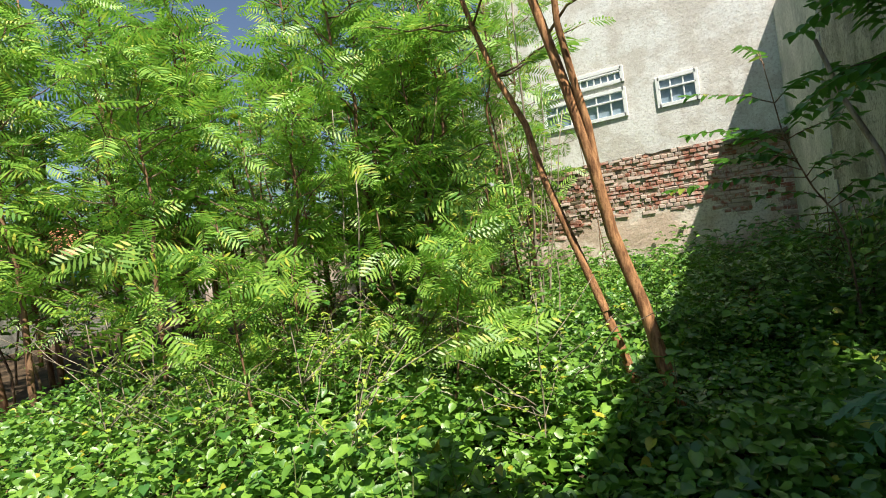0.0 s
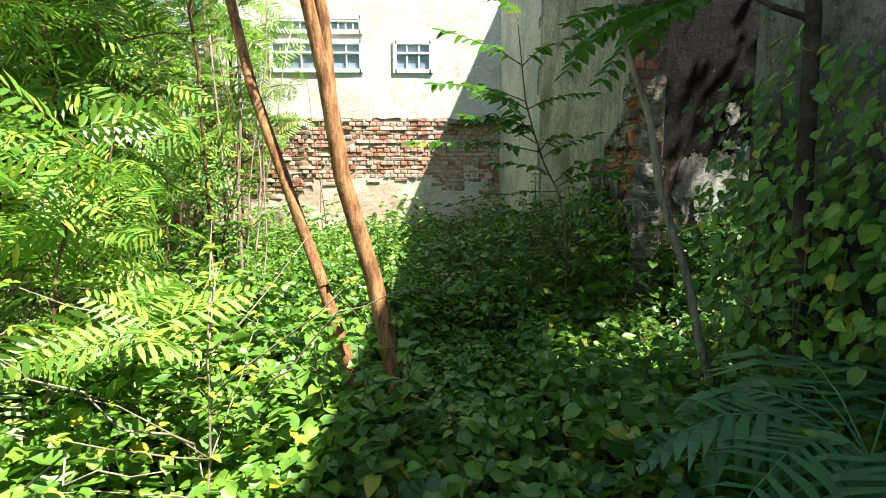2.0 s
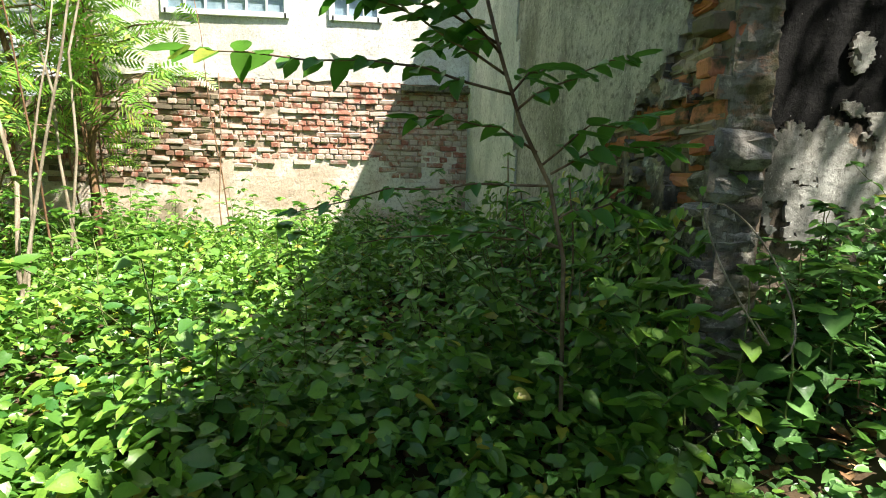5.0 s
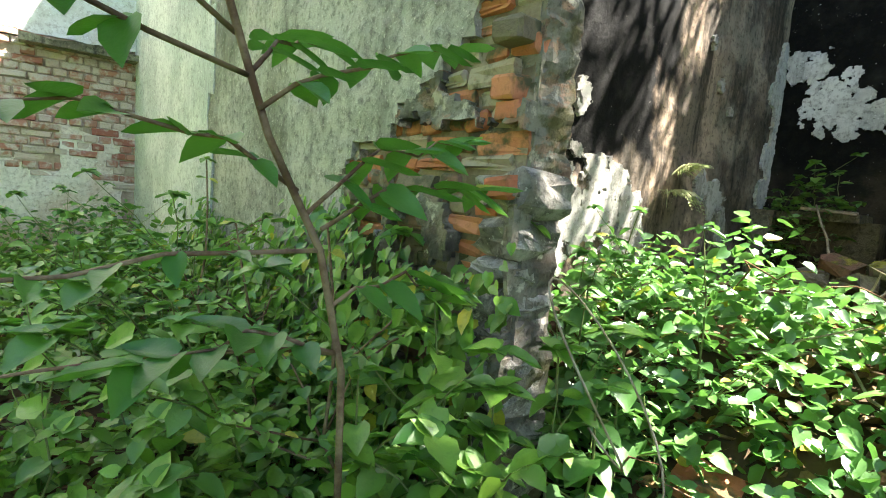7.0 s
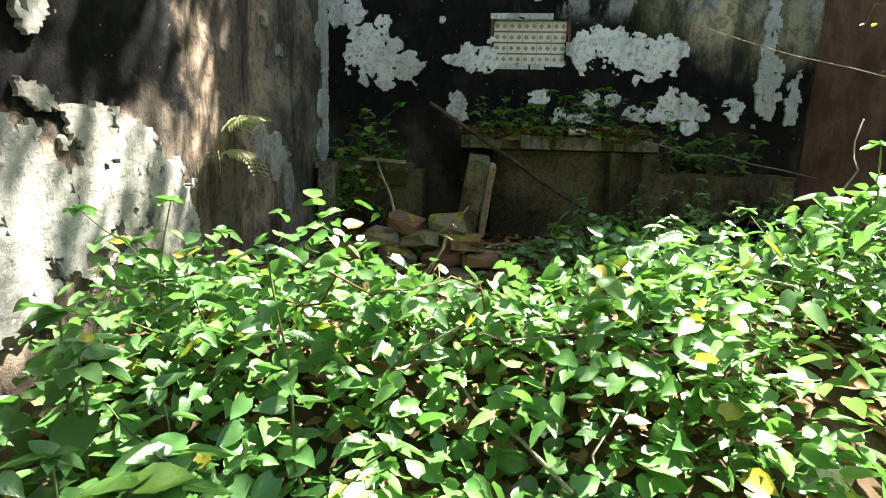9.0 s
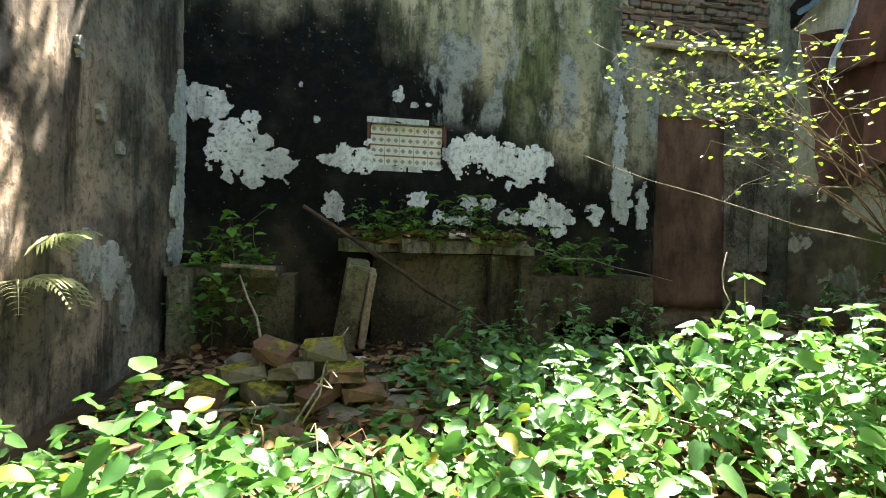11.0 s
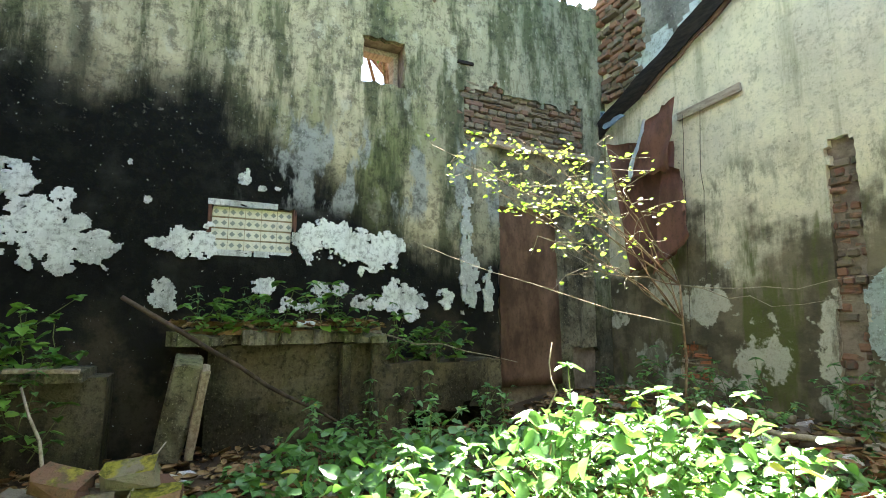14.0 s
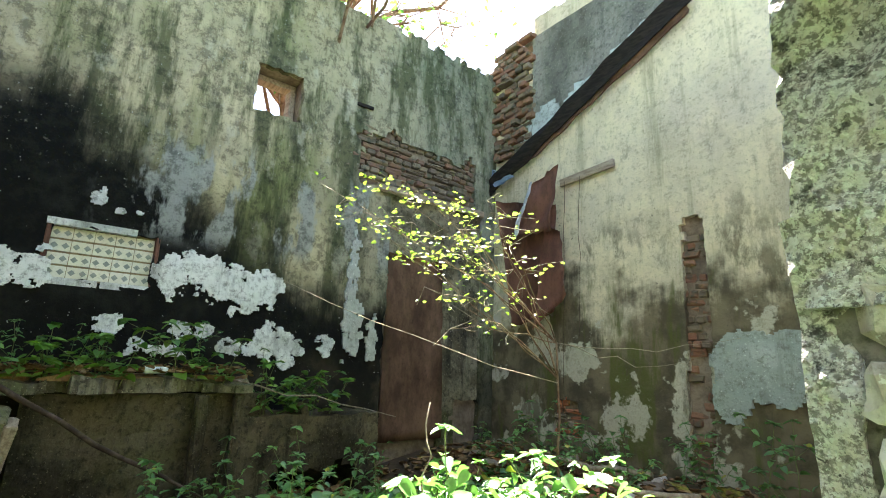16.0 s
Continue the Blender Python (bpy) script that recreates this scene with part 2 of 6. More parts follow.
PLASTER_FAR = wall_material("whitewashed_plaster", (0.75, 0.74, 0.7), (0.6, 0.56, 0.5), (0.35, 0.3, 0.25), 0.25)
PLASTER_TAN = wall_material("crumbling_tan_plaster", (0.74, 0.66, 0.57), (0.6, 0.46, 0.36), (0.3, 0.22, 0.16), 0.2)
PLASTER_LEFT = left_material()
PLASTER_WHITE = wall_material("white_limewash", (0.78, 0.79, 0.76), (0.5, 0.51, 0.48), (0.1, 0.1, 0.085), 0.5, None, 0, 0.008)
PLASTER_CREAM = cream_material()
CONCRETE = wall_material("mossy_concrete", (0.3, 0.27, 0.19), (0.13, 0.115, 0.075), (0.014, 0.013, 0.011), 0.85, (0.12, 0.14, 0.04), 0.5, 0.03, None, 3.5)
# darker concrete below the slabs: mould, and the shade there put into the colour
MOULD_SHADE_CONCRETE = wall_material("mouldy_shaded_concrete", (0.15, 0.125, 0.075), (0.05, 0.042, 0.028), (0.008, 0.008, 0.006), 0.9, (0.1, 0.1, 0.035), 0.5, 0.03)
RUST = plain("rusted_sheet_iron", (0.1, 0.045, 0.03), (0.2, 0.09, 0.06), 5, 0.75, 0.3, 0.004, 50, (1, 1, 0.5))
ZINC = plain("grey_zinc", (0.4, 0.43, 0.46), (0.58, 0.6, 0.62), 4, 0.5, 0.5, 0.003)
WOOD = plain("weathered_wood", (0.25, 0.19, 0.13), (0.42, 0.34, 0.25), 6, 0.85, 0.2, 0.004, 60, (1, 8, 8))
WOOD_DARK = plain("dark_wood", (0.012, 0.01, 0.009), (0.03, 0.024, 0.02), 6, 0.85, 0.2, 0.004, 60, (1, 8, 8))
TILE_CREAM = plain("cream_glazed_tile", (0.66, 0.64, 0.5), (0.74, 0.72, 0.6), 5, 0.25, 0.5, 0.0005)
TILE_GREY = plain("grey_green_glaze", (0.2, 0.23, 0.2), (0.28, 0.3, 0.26), 9, 0.3, 0.5, 0.0005)
GLASS_BLUE = plain("blue_grey_glass", (0.2, 0.28, 0.34), (0.3, 0.38, 0.44), 5, 0.2, 0.5, 0.0005)
WHITE_PAINT = plain("white_paint", (0.72, 0.73, 0.72), (0.82, 0.82, 0.8), 4, 0.6, 0.3)
PLASTIC_WHITE = plain("white_plastic", (0.7, 0.72, 0.72), (0.8, 0.82, 0.82), 10, 0.35, 0.5)
ROOF_TILE = plain("orange_roof_tile", (0.45, 0.16, 0.08), (0.55, 0.24, 0.13), 5, 0.85, 0.2)
TURQUOISE = plain("turquoise_paint", (0.1, 0.42, 0.38), (0.16, 0.5, 0.45), 4, 0.6, 0.3)


def back_wall_material():
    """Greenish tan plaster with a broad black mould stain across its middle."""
    k = Mat("black_mouldy_plaster")
    blot = k.step(k.noise(1.4, 6), 0.36, 0.64)
    c = k.mix(blot, (0.54, 0.46, 0.29), (0.37, 0.33, 0.21))
    c = k.mix(k.step(k.noise(1.3, 5, k.scaled(1, 1, 0.4)), 0.5, 0.68), c, (0.2, 0.21, 0.09))
    c = k.mix(k.step(k.y, 1.0, 2.6, 0.6, 0.0), c, (0.13, 0.16, 0.14))
    run = k.noise(1.0, 9, k.scaled(3.6, 3.6, 0.7), 0.72)
    c = k.mix(k.step(run, 0.46, 0.6, 0, 0.82), c, (0.055, 0.068, 0.026))
    c = k.mix(k.step(k.noise(0.9, 6, k.scaled(3, 3, 0.6)), 0.53, 0.66, 0, 0.6), c, (0.05, 0.06, 0.035))
    c = k.mix(k.step(k.noise(4.5, 6, k.scaled(1, 1, 0.6)), 0.58, 0.68, 0, 0.5), c, (0.5, 0.47, 0.36))
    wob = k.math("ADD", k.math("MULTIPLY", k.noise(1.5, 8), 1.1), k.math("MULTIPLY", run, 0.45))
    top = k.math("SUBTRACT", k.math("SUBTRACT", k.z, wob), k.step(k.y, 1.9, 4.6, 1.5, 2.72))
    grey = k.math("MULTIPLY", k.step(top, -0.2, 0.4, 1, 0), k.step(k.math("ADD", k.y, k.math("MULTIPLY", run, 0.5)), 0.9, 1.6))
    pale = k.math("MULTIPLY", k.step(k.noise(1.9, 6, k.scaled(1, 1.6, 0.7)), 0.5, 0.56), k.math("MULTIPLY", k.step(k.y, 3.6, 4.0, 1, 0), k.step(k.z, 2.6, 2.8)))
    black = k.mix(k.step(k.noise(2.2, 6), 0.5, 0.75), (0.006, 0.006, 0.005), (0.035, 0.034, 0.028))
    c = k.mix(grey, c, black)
    c = k.mix(k.math("MULTIPLY", pale, k.step(k.z, 3.3, 3.6, 0.85, 0)), c, (0.33, 0.34, 0.31))
    low = k.math("ADD", k.z, k.math("MULTIPLY", k.noise(2, 5), 0.6))
    c = k.mix(k.step(low, 1.95, 2.3, 0.7, 0), c, k.mix(k.step(k.noise(3, 6), 0.42, 0.6), (0.018, 0.016, 0.012), (0.075, 0.06, 0.038)))
    c = k.mix(k.step(k.noise(11, 9, None, 0.8), 0.47, 0.6, 0, 0.55), c, (0.016, 0.016, 0.011))
    c = k.mix(k.math("MULTIPLY", k.step(k.noise(17, 6, None, 0.75), 0.6, 0.66, 0, 0.45), k.step(k.z, 2.9, 3.5)), c, (0.55, 0.52, 0.4))
    fine = k.noise(34, 6, None, 0.7)
    c = k.mix(k.step(fine, 0.52, 0.75, 0, 0.5), c, (0.01, 0.01, 0.008))
    c = k.mix(k.step(k.noise(40, 3), 0.7, 0.73, 0, 0.8), c, (0.55, 0.56, 0.52))
    k.bump(k.math("ADD", k.noise(5, 5), k.math("MULTIPLY", fine, 0.8)), 0.7, 0.012)
    return k.done(c, 0.9, 0.15)


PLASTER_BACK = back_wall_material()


# ---------------------------------------------------------------- mesh helpers
def mesh_of(name, verts, faces, mat, smooth=False):
    me = bpy.data.meshes.new(name)
    me.from_pydata([tuple(v) for v in verts], [], faces)
    me.materials.append(mat)
    if smooth:
        me.polygons.foreach_set("use_smooth", [True] * len(me.polygons))
    me.update()
    return me


def thing(name, label, category, at=None, group="", kind=""):
    ob = new(name)
    if at is not None:
        ob.matrix_world = at
    return tagged(ob, label, category, group, kind)


def child(name, me, parent, label="", at=None):
    ob = new(name, me)
    ob.parent = parent
    if at is not None:
        ob.matrix_basis = at
    return tagged(ob, label)


def part(name, bm, mat, parent, label="", at=None, smooth=False):
    me = bpy.data.meshes.new(name)
    bm.normal_update()
    bm.to_mesh(me)
    bm.free()
    me.materials.append(mat)
    if smooth:
        me.polygons.foreach_set("use_smooth", [True] * len(me.polygons))
    return child(name, me, parent, label, at)


def box(sx, sy, sz, bevel=0.0, jitter=0.0, seed=0, cuts=0, origin=(0, 0, 0)):
    bm = bmesh.new()
    bmesh.ops.create_cube(bm, size=1)
    bmesh.ops.scale(bm, vec=(sx, sy, sz), verts=bm.verts)
    if cuts:
        bmesh.ops.subdivide_edges(bm, edges=bm.edges[:], cuts=cuts, use_grid_fill=True)
    if bevel:
        bmesh.ops.bevel(bm, geom=bm.edges[:] if not cuts else [e for e in bm.edges if e.calc_face_angle(0) > 0.5], offset=bevel, segments=1, affect="EDGES")
    if jitter:
        rnd = random.Random(seed)
        for v in bm.verts:
            v.co += Vector((rnd.uniform(-1, 1), rnd.uniform(-1, 1), rnd.uniform(-1, 1))) * jitter
    bmesh.ops.translate(bm, vec=origin, verts=bm.verts)
    return bm


def tube(points, radii, sides=7):
    """A bent, tapering tube through the points."""
    verts, faces = [], []
    pts = [Vector(p) for p in points]
    for i, p in enumerate(pts):
        d = (pts[min(i + 1, len(pts) - 1)] - pts[max(i - 1, 0)]).normalized()
        a = d.orthogonal().normalized() if abs(d.z) < 0.99 else Vector((1, 0, 0))
        ref = Vector((0.31, 0.95, 0.05))
        a = (ref - d * ref.dot(d)).normalized()
        b = d.cross(a)
        for s in range(sides):
            w = 2 * math.pi * s / sides
            verts.append(p + (a * math.cos(w) + b * math.sin(w)) * radii[i])
    for i in range(len(pts) - 1):
        for s in range(sides):
            q = (s + 1) % sides
            faces.append((i * sides + s, i * sides + q, (i + 1) * sides + q, (i + 1) * sides + s))
    n = len(verts)
    verts.append(pts[0]), verts.append(pts[-1])
    for s in range(sides):
        q = (s + 1) % sides
        faces.append((q, s, n))
        faces.append(((len(pts) - 1) * sides + s, (len(pts) - 1) * sides + q, n + 1))
    return verts, faces


def joined(pieces):
    verts, faces = [], []
    for v, f in pieces:
        k = len(verts)
        verts.extend(v)
        faces.extend(tuple(i + k for i in q) for q in f)
    return verts, faces


def bend(a, b, n, wobble, rnd, sag=0.0):
    """Points from a to b with a wandering line."""
    a, b = Vector(a), Vector(b)
    out = []
    for i in range(n + 1):
        u = i / n
        w = math.sin(math.pi * u)
        out.append(a.lerp(b, u) + Vector((rnd.uniform(-1, 1), rnd.uniform(-1, 1), rnd.uniform(-1, 1))) * wobble * w - Vector((0, 0, sag * w)))
    return out


def sheet(O, U, V, W, us, vs, keep, thick, rough=0.006, jag=0.0, freq=1.3, seed=0):
    """A slab on a grid in the plane O + u U + v V, its front towards W, made of the cells that keep(u, v) accepts."""
    O, U, V, W = Vector(O), Vector(U), Vector(V), Vector(W)
    nu, nv = len(us), len(vs)
    verts, idx, faces = [], {}, []
    rnd = random.Random(seed)
    jit = {}

    def vert(i, j, back):
        key = (i, j, back)
        if key not in idx:
            if (i, j) not in jit:
                jit[i, j] = (rnd.uniform(-jag, jag), rnd.uniform(-jag, jag)) if 0 < i < nu - 1 and 0 < j < nv - 1 else (0, 0)
            u, v = us[i] + jit[i, j][0], vs[j] + jit[i, j][1]
            p = O + U * u + V * v
            if back:
                p -= W * thick
            elif rough:
                p += W * rough * (noise.noise(p * freq + Vector((seed, 0, 0))) + 0.4 * noise.noise(p * freq * 5))
            idx[key] = len(verts)
            verts.append(p)
        return idx[key]

    on = [[keep((us[i] + us[i + 1]) / 2, (vs[j] + vs[j + 1]) / 2) for j in range(nv - 1)] for i in range(nu - 1)]
    flip = U.cross(V).dot(W) < 0

    def add(q):
        faces.append(tuple(reversed(q)) if flip else q)

    for i in range(nu - 1):
        for j in range(nv - 1):
            if not on[i][j]:
                continue
            add((vert(i, j, 0), vert(i + 1, j, 0), vert(i + 1, j + 1, 0), vert(i, j + 1, 0)))
            add((vert(i, j, 1), vert(i, j + 1, 1), vert(i + 1, j + 1, 1), vert(i + 1, j, 1)))
            for di, dj, a, b in ((-1, 0, (i, j + 1), (i, j)), (1, 0, (i + 1, j), (i + 1, j + 1)), (0, -1, (i, j), (i + 1, j)), (0, 1, (i + 1, j + 1), (i, j + 1))):
                ii, jj = i + di, j + dj
                if not (0 <= ii < nu - 1 and 0 <= jj < nv - 1 and on[ii][jj]):
                    add((vert(*a, 0), vert(*a, 1), vert(*b, 1), vert(*b, 0)))
    return verts, faces


def steps(a, b, d, extra=()):
    n = max(1, round((b - a) / d))
    vals = {round(a + (b - a) * i / n, 4) for i in range(n + 1)}
    for e in extra:
        vals = {v for v in vals if abs(v - e) > d * 0.35 or v in (a, b)} | {e}
    return sorted(vals)


def fbm(x, y, z=0.0, f=1.0):
    p = Vector((x * f, y * f, z))
    return noise.noise(p) + 0.5 * noise.noise(p * 2.1) + 0.25 * noise.noise(p * 4.3)


# ---------------------------------------------------------------- leaves
def leaf_shape(width=0.38, heart=0.06, fold=0.16, droop=0.2):
    """One leaf of length 1 along +x, with a fold along its rib."""
    rib = [(0, 0, 0), (0.25, 0, -0.02), (0.5, 0, -0.05 - droop * 0.2), (0.76, 0, -0.08 - droop * 0.5), (1.0, 0, -droop)]
    side = [(0.0 - heart, width * 0.6, fold * 0.6), (0.2, width * 0.98, fold), (0.5, width * 0.9, fold * 0.7 - droop * 0.2), (0.78, width * 0.46, fold * 0.4 - droop * 0.5)]
    v = rib + side + [(x, -y, z) for x, y, z in side]
    f = []
    for o, s in ((5, 1), (9, -1)):
        for q in ((0, 1, o + 1, o), (1, 2, o + 2, o + 1), (2, 3, o + 3, o + 2), (3, 4, o + 3)):
            f.append(q if s > 0 else tuple(reversed(q)))
    return np.array(v, float), f


def scatter_mesh(name, shapes, places, axes, sizes, mat):
    """Many leaves in one mesh. places: (n, 3); axes: (n, 3, 3) with the leaf's x, y, z as columns; sizes: (n,)."""
    V, F = shapes
    n = len(places)
    verts = np.einsum("nij,vj->nvi", axes, V) * sizes[:, None, None] + places[:, None, :]
    k = len(V)
    loops = np.concatenate([np.array(f) for f in F])
    sizes_f = np.array([len(f) for f in F])
    all_loops = (loops[None, :] + (np.arange(n) * k)[:, None]).ravel()
    tot = np.tile(sizes_f, n)
    start = np.concatenate([[0], np.cumsum(tot)[:-1]])
    me = bpy.data.meshes.new(name)
    me.vertices.add(n * k)
    me.vertices.foreach_set("co", verts.ravel())
    me.loops.add(len(all_loops))
    me.loops.foreach_set("vertex_index", all_loops.astype(np.int32))
    me.polygons.add(len(tot))
    me.polygons.foreach_set("loop_start", start.astype(np.int32))
    me.polygons.foreach_set("loop_total", tot.astype(np.int32))
    me.polygons.foreach_set("use_smooth", np.ones(len(tot), bool))
    me.update(calc_edges=True)
    me.materials.append(mat)
    return me


def frames(dirs, ups):
    """Axes from leaf directions and rough normals."""
    x = dirs / np.linalg.norm(dirs, axis=1)[:, None]
    z = ups - x * np.sum(ups * x, axis=1)[:, None]
    z /= np.linalg.norm(z, axis=1)[:, None] + 1e-9
    y = np.cross(z, x)
    return np.stack([x, y, z], axis=2)


def loose_axes(n, rng, pitch=(-0.5, 0.35), tilt=0.45):
    yaw = rng.uniform(0, 2 * np.pi, n)
    el = rng.uniform(*pitch, n)
    d = np.stack([np.cos(yaw) * np.cos(el), np.sin(yaw) * np.cos(el), np.sin(el)], 1)
    up = np.stack([rng.normal(0, tilt, n), rng.normal(0, tilt, n), np.ones(n)], 1)
    return frames(d, up)


WEED = leaf_shape(0.4, 0.1, 0.14, 0.16)
BROAD = leaf_shape(0.33, 0.02, 0.12, 0.22)
OVAL = leaf_shape(0.27, 0.0, 0.08, 0.12)


# ---------------------------------------------------------------- the ground
def smooth(v, a, b):
    u = min(1.0, max(0.0, (v - a) / (b - a)))
    return u * u * (3 - 2 * u)


def ground_z(x, y):
    yard = 0.05 * min(9.5, max(0.0, y - 1.0))
    room = 0.93 + 0.2 * smooth(y, 2.2, 0.6)
    s = smooth(x, 1.0, 2.7) * smooth(x, 30, 10)
    bumpy = 0.05 * fbm(x, y, 3.0, 0.9) if abs(x) < 12 and abs(y) < 16 else 0.0
    return yard * (1 - s) + room * s + bumpy


def build_ground():
    xs = [-900, -300, -100, -40, -20, -13] + steps(-10, 7, 0.2) + [9, 14, 25, 60, 200, 900]
    ys = [-900, -300, -100, -40, -18, -9, -5] + steps(-3, 11.4, 0.2) + [13, 18, 30, 80, 250, 900]
    verts = [(x, y, ground_z(x, y)) for x in xs for y in ys]
    n = len(ys)
    faces = [(i * n + j, (i + 1) * n + j, (i + 1) * n + j + 1, i * n + j + 1) for i in range(len(xs) - 1) for j in range(n - 1)]
    tagged(new("ground", mesh_of("ground", verts, faces, SOIL, True)), "dark damp soil littered with leaves under the weeds", "ground", kind="structure")


build_ground()

# ---------------------------------------------------------------- walls
X, Y, Z = Vector((1, 0, 0)), Vector((0, 1, 0)), Vector((0, 0, 1))
XB, YL, YR, YF = 5.3, 5.45, 0.25, 10.3
FAR_WINDOWS = ((-2.95, -1.35, 3.5, 4.0), (-2.95, -1.35, 4.17, 4.42), (-0.75, -0.1, 3.5, 4.0))
WIN = (2.59, 2.99, 3.86, 4.29)
TILE = (3.505, 4.085, 2.315, 2.67)
DOOR = (0.45, 1.62, 0.9, 3.5)


def structure(name, label, category):
    return thing(name, label, category, kind="structure")


def wall_back():
    w = structure("wall_east", "tall roofless plaster wall with black mould and green streaks", "wall")

    def keep(u, v):
        if WIN[0] < u < WIN[1] and WIN[2] < v < WIN[3]:
            return False
        if DOOR[0] < u < DOOR[1] and v < DOOR[3]:
            return False
        if TILE[0] < u < TILE[1] and TILE[2] < v < TILE[3]:
            return False
        top = 5.26 + 0.05 * fbm(u, 0, 1, 3) - 0.12 * smooth(u, 1.8, 3.5) + 0.5 * smooth(u, 3.2, 4.6)
        brickhole = 4.02 + 0.12 * fbm(u, 0, 7, 4)
        if 0.55 + 0.06 * fbm(v, 0, 2, 5) < u < 2.0 + 0.1 * fbm(v, 0, 5, 4) and 3.5 < v < brickhole:
            return False
        return v < top

    us = steps(YR - 0.3, YL + 0.3, 0.055, WIN[:2] + TILE[:2] + DOOR[:2])
    vs = steps(0.5, 6.0, 0.055, WIN[2:] + TILE[2:] + DOOR[3:])
    v, f = sheet((XB, 0, 0), Y, Z, -X, us, vs, keep, 0.06, 0.012, 0.017)
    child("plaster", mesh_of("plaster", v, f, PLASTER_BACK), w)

    def core(u, z):
        if WIN[0] < u < WIN[1] and WIN[2] < z < WIN[3]:
            return False
        return z < 5.2 - 0.12 * smooth(u, 1.8, 3.5) + 0.5 * smooth(u, 3.2, 4.6)

    us = steps(YR - 0.3, YL + 0.3, 0.3, WIN[:2])
    vs = steps(0.5, 6.0, 0.1, WIN[2:])
    v, f = sheet((XB + 0.06, 0, 0), Y, Z, -X, us, vs, core, 0.3, 0.004)
    child("masonry_core", mesh_of("masonry_core", v, f, MORTAR), w)
    return w


def wall_left():
    w = structure("wall_north", "old tan plaster wall blotched with black, lit by dappled sun", "wall")
    us = steps(1.5, XB, 0.08)
    vs = steps(0.3, 5.6, 0.08)

    def keep(u, v):
        return v < 5.35 + 0.08 * fbm(u, 4, 0, 2)

    v, f = sheet((0, YL, 0), X, Z, -Y, us, vs, keep, 0.32, 0.022, 0.012, 1.8, 5)
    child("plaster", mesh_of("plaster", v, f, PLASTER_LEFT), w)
    return w


def wall_right():
    w = structure("wall_south", "cream plaster wall with damp brown foot and exposed brick chase", "wall")

    def chase(u, v):
        c = 3.13 + 0.03 * fbm(v, 0, 0, 3) + 0.05 * smooth(v, 2.4, 1.4)
        return (abs(u - c) < 0.088 + 0.012 * fbm(v, 0, 9, 6) and 1.2 < v < 3.0) or math.hypot(u - c, v - 3.0) < 0.088 + 0.01 * fbm(u, v, 2, 9)

    def keep(u, v):
        if chase(u, v):
            return False
        if 4.2 + 0.05 * fbm(v, 0, 0, 5) < u < 4.5 and 1.3 < v < 1.62 + 0.05 * fbm(u, 3, 0, 6):
            return False
        top = 5.75 if u < 4.7 else 5.2
        return v < top + 0.06 * fbm(u, 2, 0, 4)

    us = steps(1.0, XB, 0.03)
    vs = steps(0.5, 5.9, 0.03)
    v, f = sheet((0, YR, 0), X, Z, Y, us, vs, keep, 0.05, 0.01, 0.007, 1.4, 9)
    child("plaster", mesh_of("plaster", v, f, PLASTER_CREAM), w)
    v, f = sheet((0, YR - 0.05, 0), X, Z, Y, steps(1.0, XB + 0.3, 0.3), steps(0.5, 5.2, 0.3), lambda u, q: True, 0.28, 0.004)
    child("masonry_core", mesh_of("masonry_core", v, f, MORTAR), w)
    return w


def wall_front():
    """The wall between yard and room, south of the gap."""
    w = structure("wall_west", "thick grey plastered wall with a broken end beside the gap", "wall")
    us = steps(-5.0, 3.2, 0.1)
    vs = steps(-0.2, 4.75, 0.1)
    v, f = sheet((1.2, 0, 0), Y, Z, -X, us, vs, lambda a, b: b < 4.3, 0.2, 0.012, 0.01, 1.3, 3)
    child("plaster", mesh_of("plaster", v, f, PLASTER_DAMP), w)
    v, f = sheet((1.62, 0, 0), Y, Z, X, steps(-5, 3.18, 0.15), steps(-0.2, 4.7, 0.15), lambda a, b: b < 4.3, 0.22, 0.012, 0.01, 1.3, 4)
    child("inner_plaster", mesh_of("inner_plaster", v, f, PLASTER_GREY), w)
    # the broken end: stones below, coarse render above
    v, f = sheet((0, 3.2, 0), X, Z, Y, steps(1.22, 1.665, 0.02), steps(1.99, 4.3, 0.025), lambda a, b: a < 1.65 + 0.02 * fbm(b, 0, 3, 6), 0.2, 0.03, 0.006, 9.0, 6)
    child("end_render", mesh_of("end_render", v, f, END_RENDER), w, "coarse pale render over the wall's end")
    part("end_core", box(0.4, 0.16, 3.9, 0.004, 0, 0, 0, (1.43, 3.03, 2.25)), MORTAR, w)
    rnd = random.Random(4)
    z = 0.3
    while z < 1.98:
        h = rnd.uniform(0.085, 0.125)
        x = 1.2
        while x < 1.6:
            l = min(rnd.uniform(0.13, 0.22), 1.6 - x)
            if l > 0.04:
                bm = box(l - 0.018, 0.16, h - 0.018, 0.016, 0.007, rnd.random(), 1)
                part("stone", bm, STONE, w, "", pose(x + l / 2, 3.135 + rnd.uniform(-0.02, 0.02), z + h / 2, rnd.uniform(-3, 3), rnd.uniform(-2, 2), rnd.uniform(-4, 4)))
            x += l
        z += h
    v, f = sheet((0, 3.185, 0), X, Z, Y, steps(1.21, 1.66, 0.02), steps(0.3, 2.1, 0.02), lambda a, b: b > 1.98 or a > 1.6 + 0.03 * fbm(b, 0, 5, 8) or fbm(a * 5, b * 5, 2) > 0.5, 0.14, 0.03, 0.006, 8.0, 16)
    child("edge_render", mesh_of("edge_render", v, f, END_RENDER), w, "crumbling pale render along the stones")
    return w


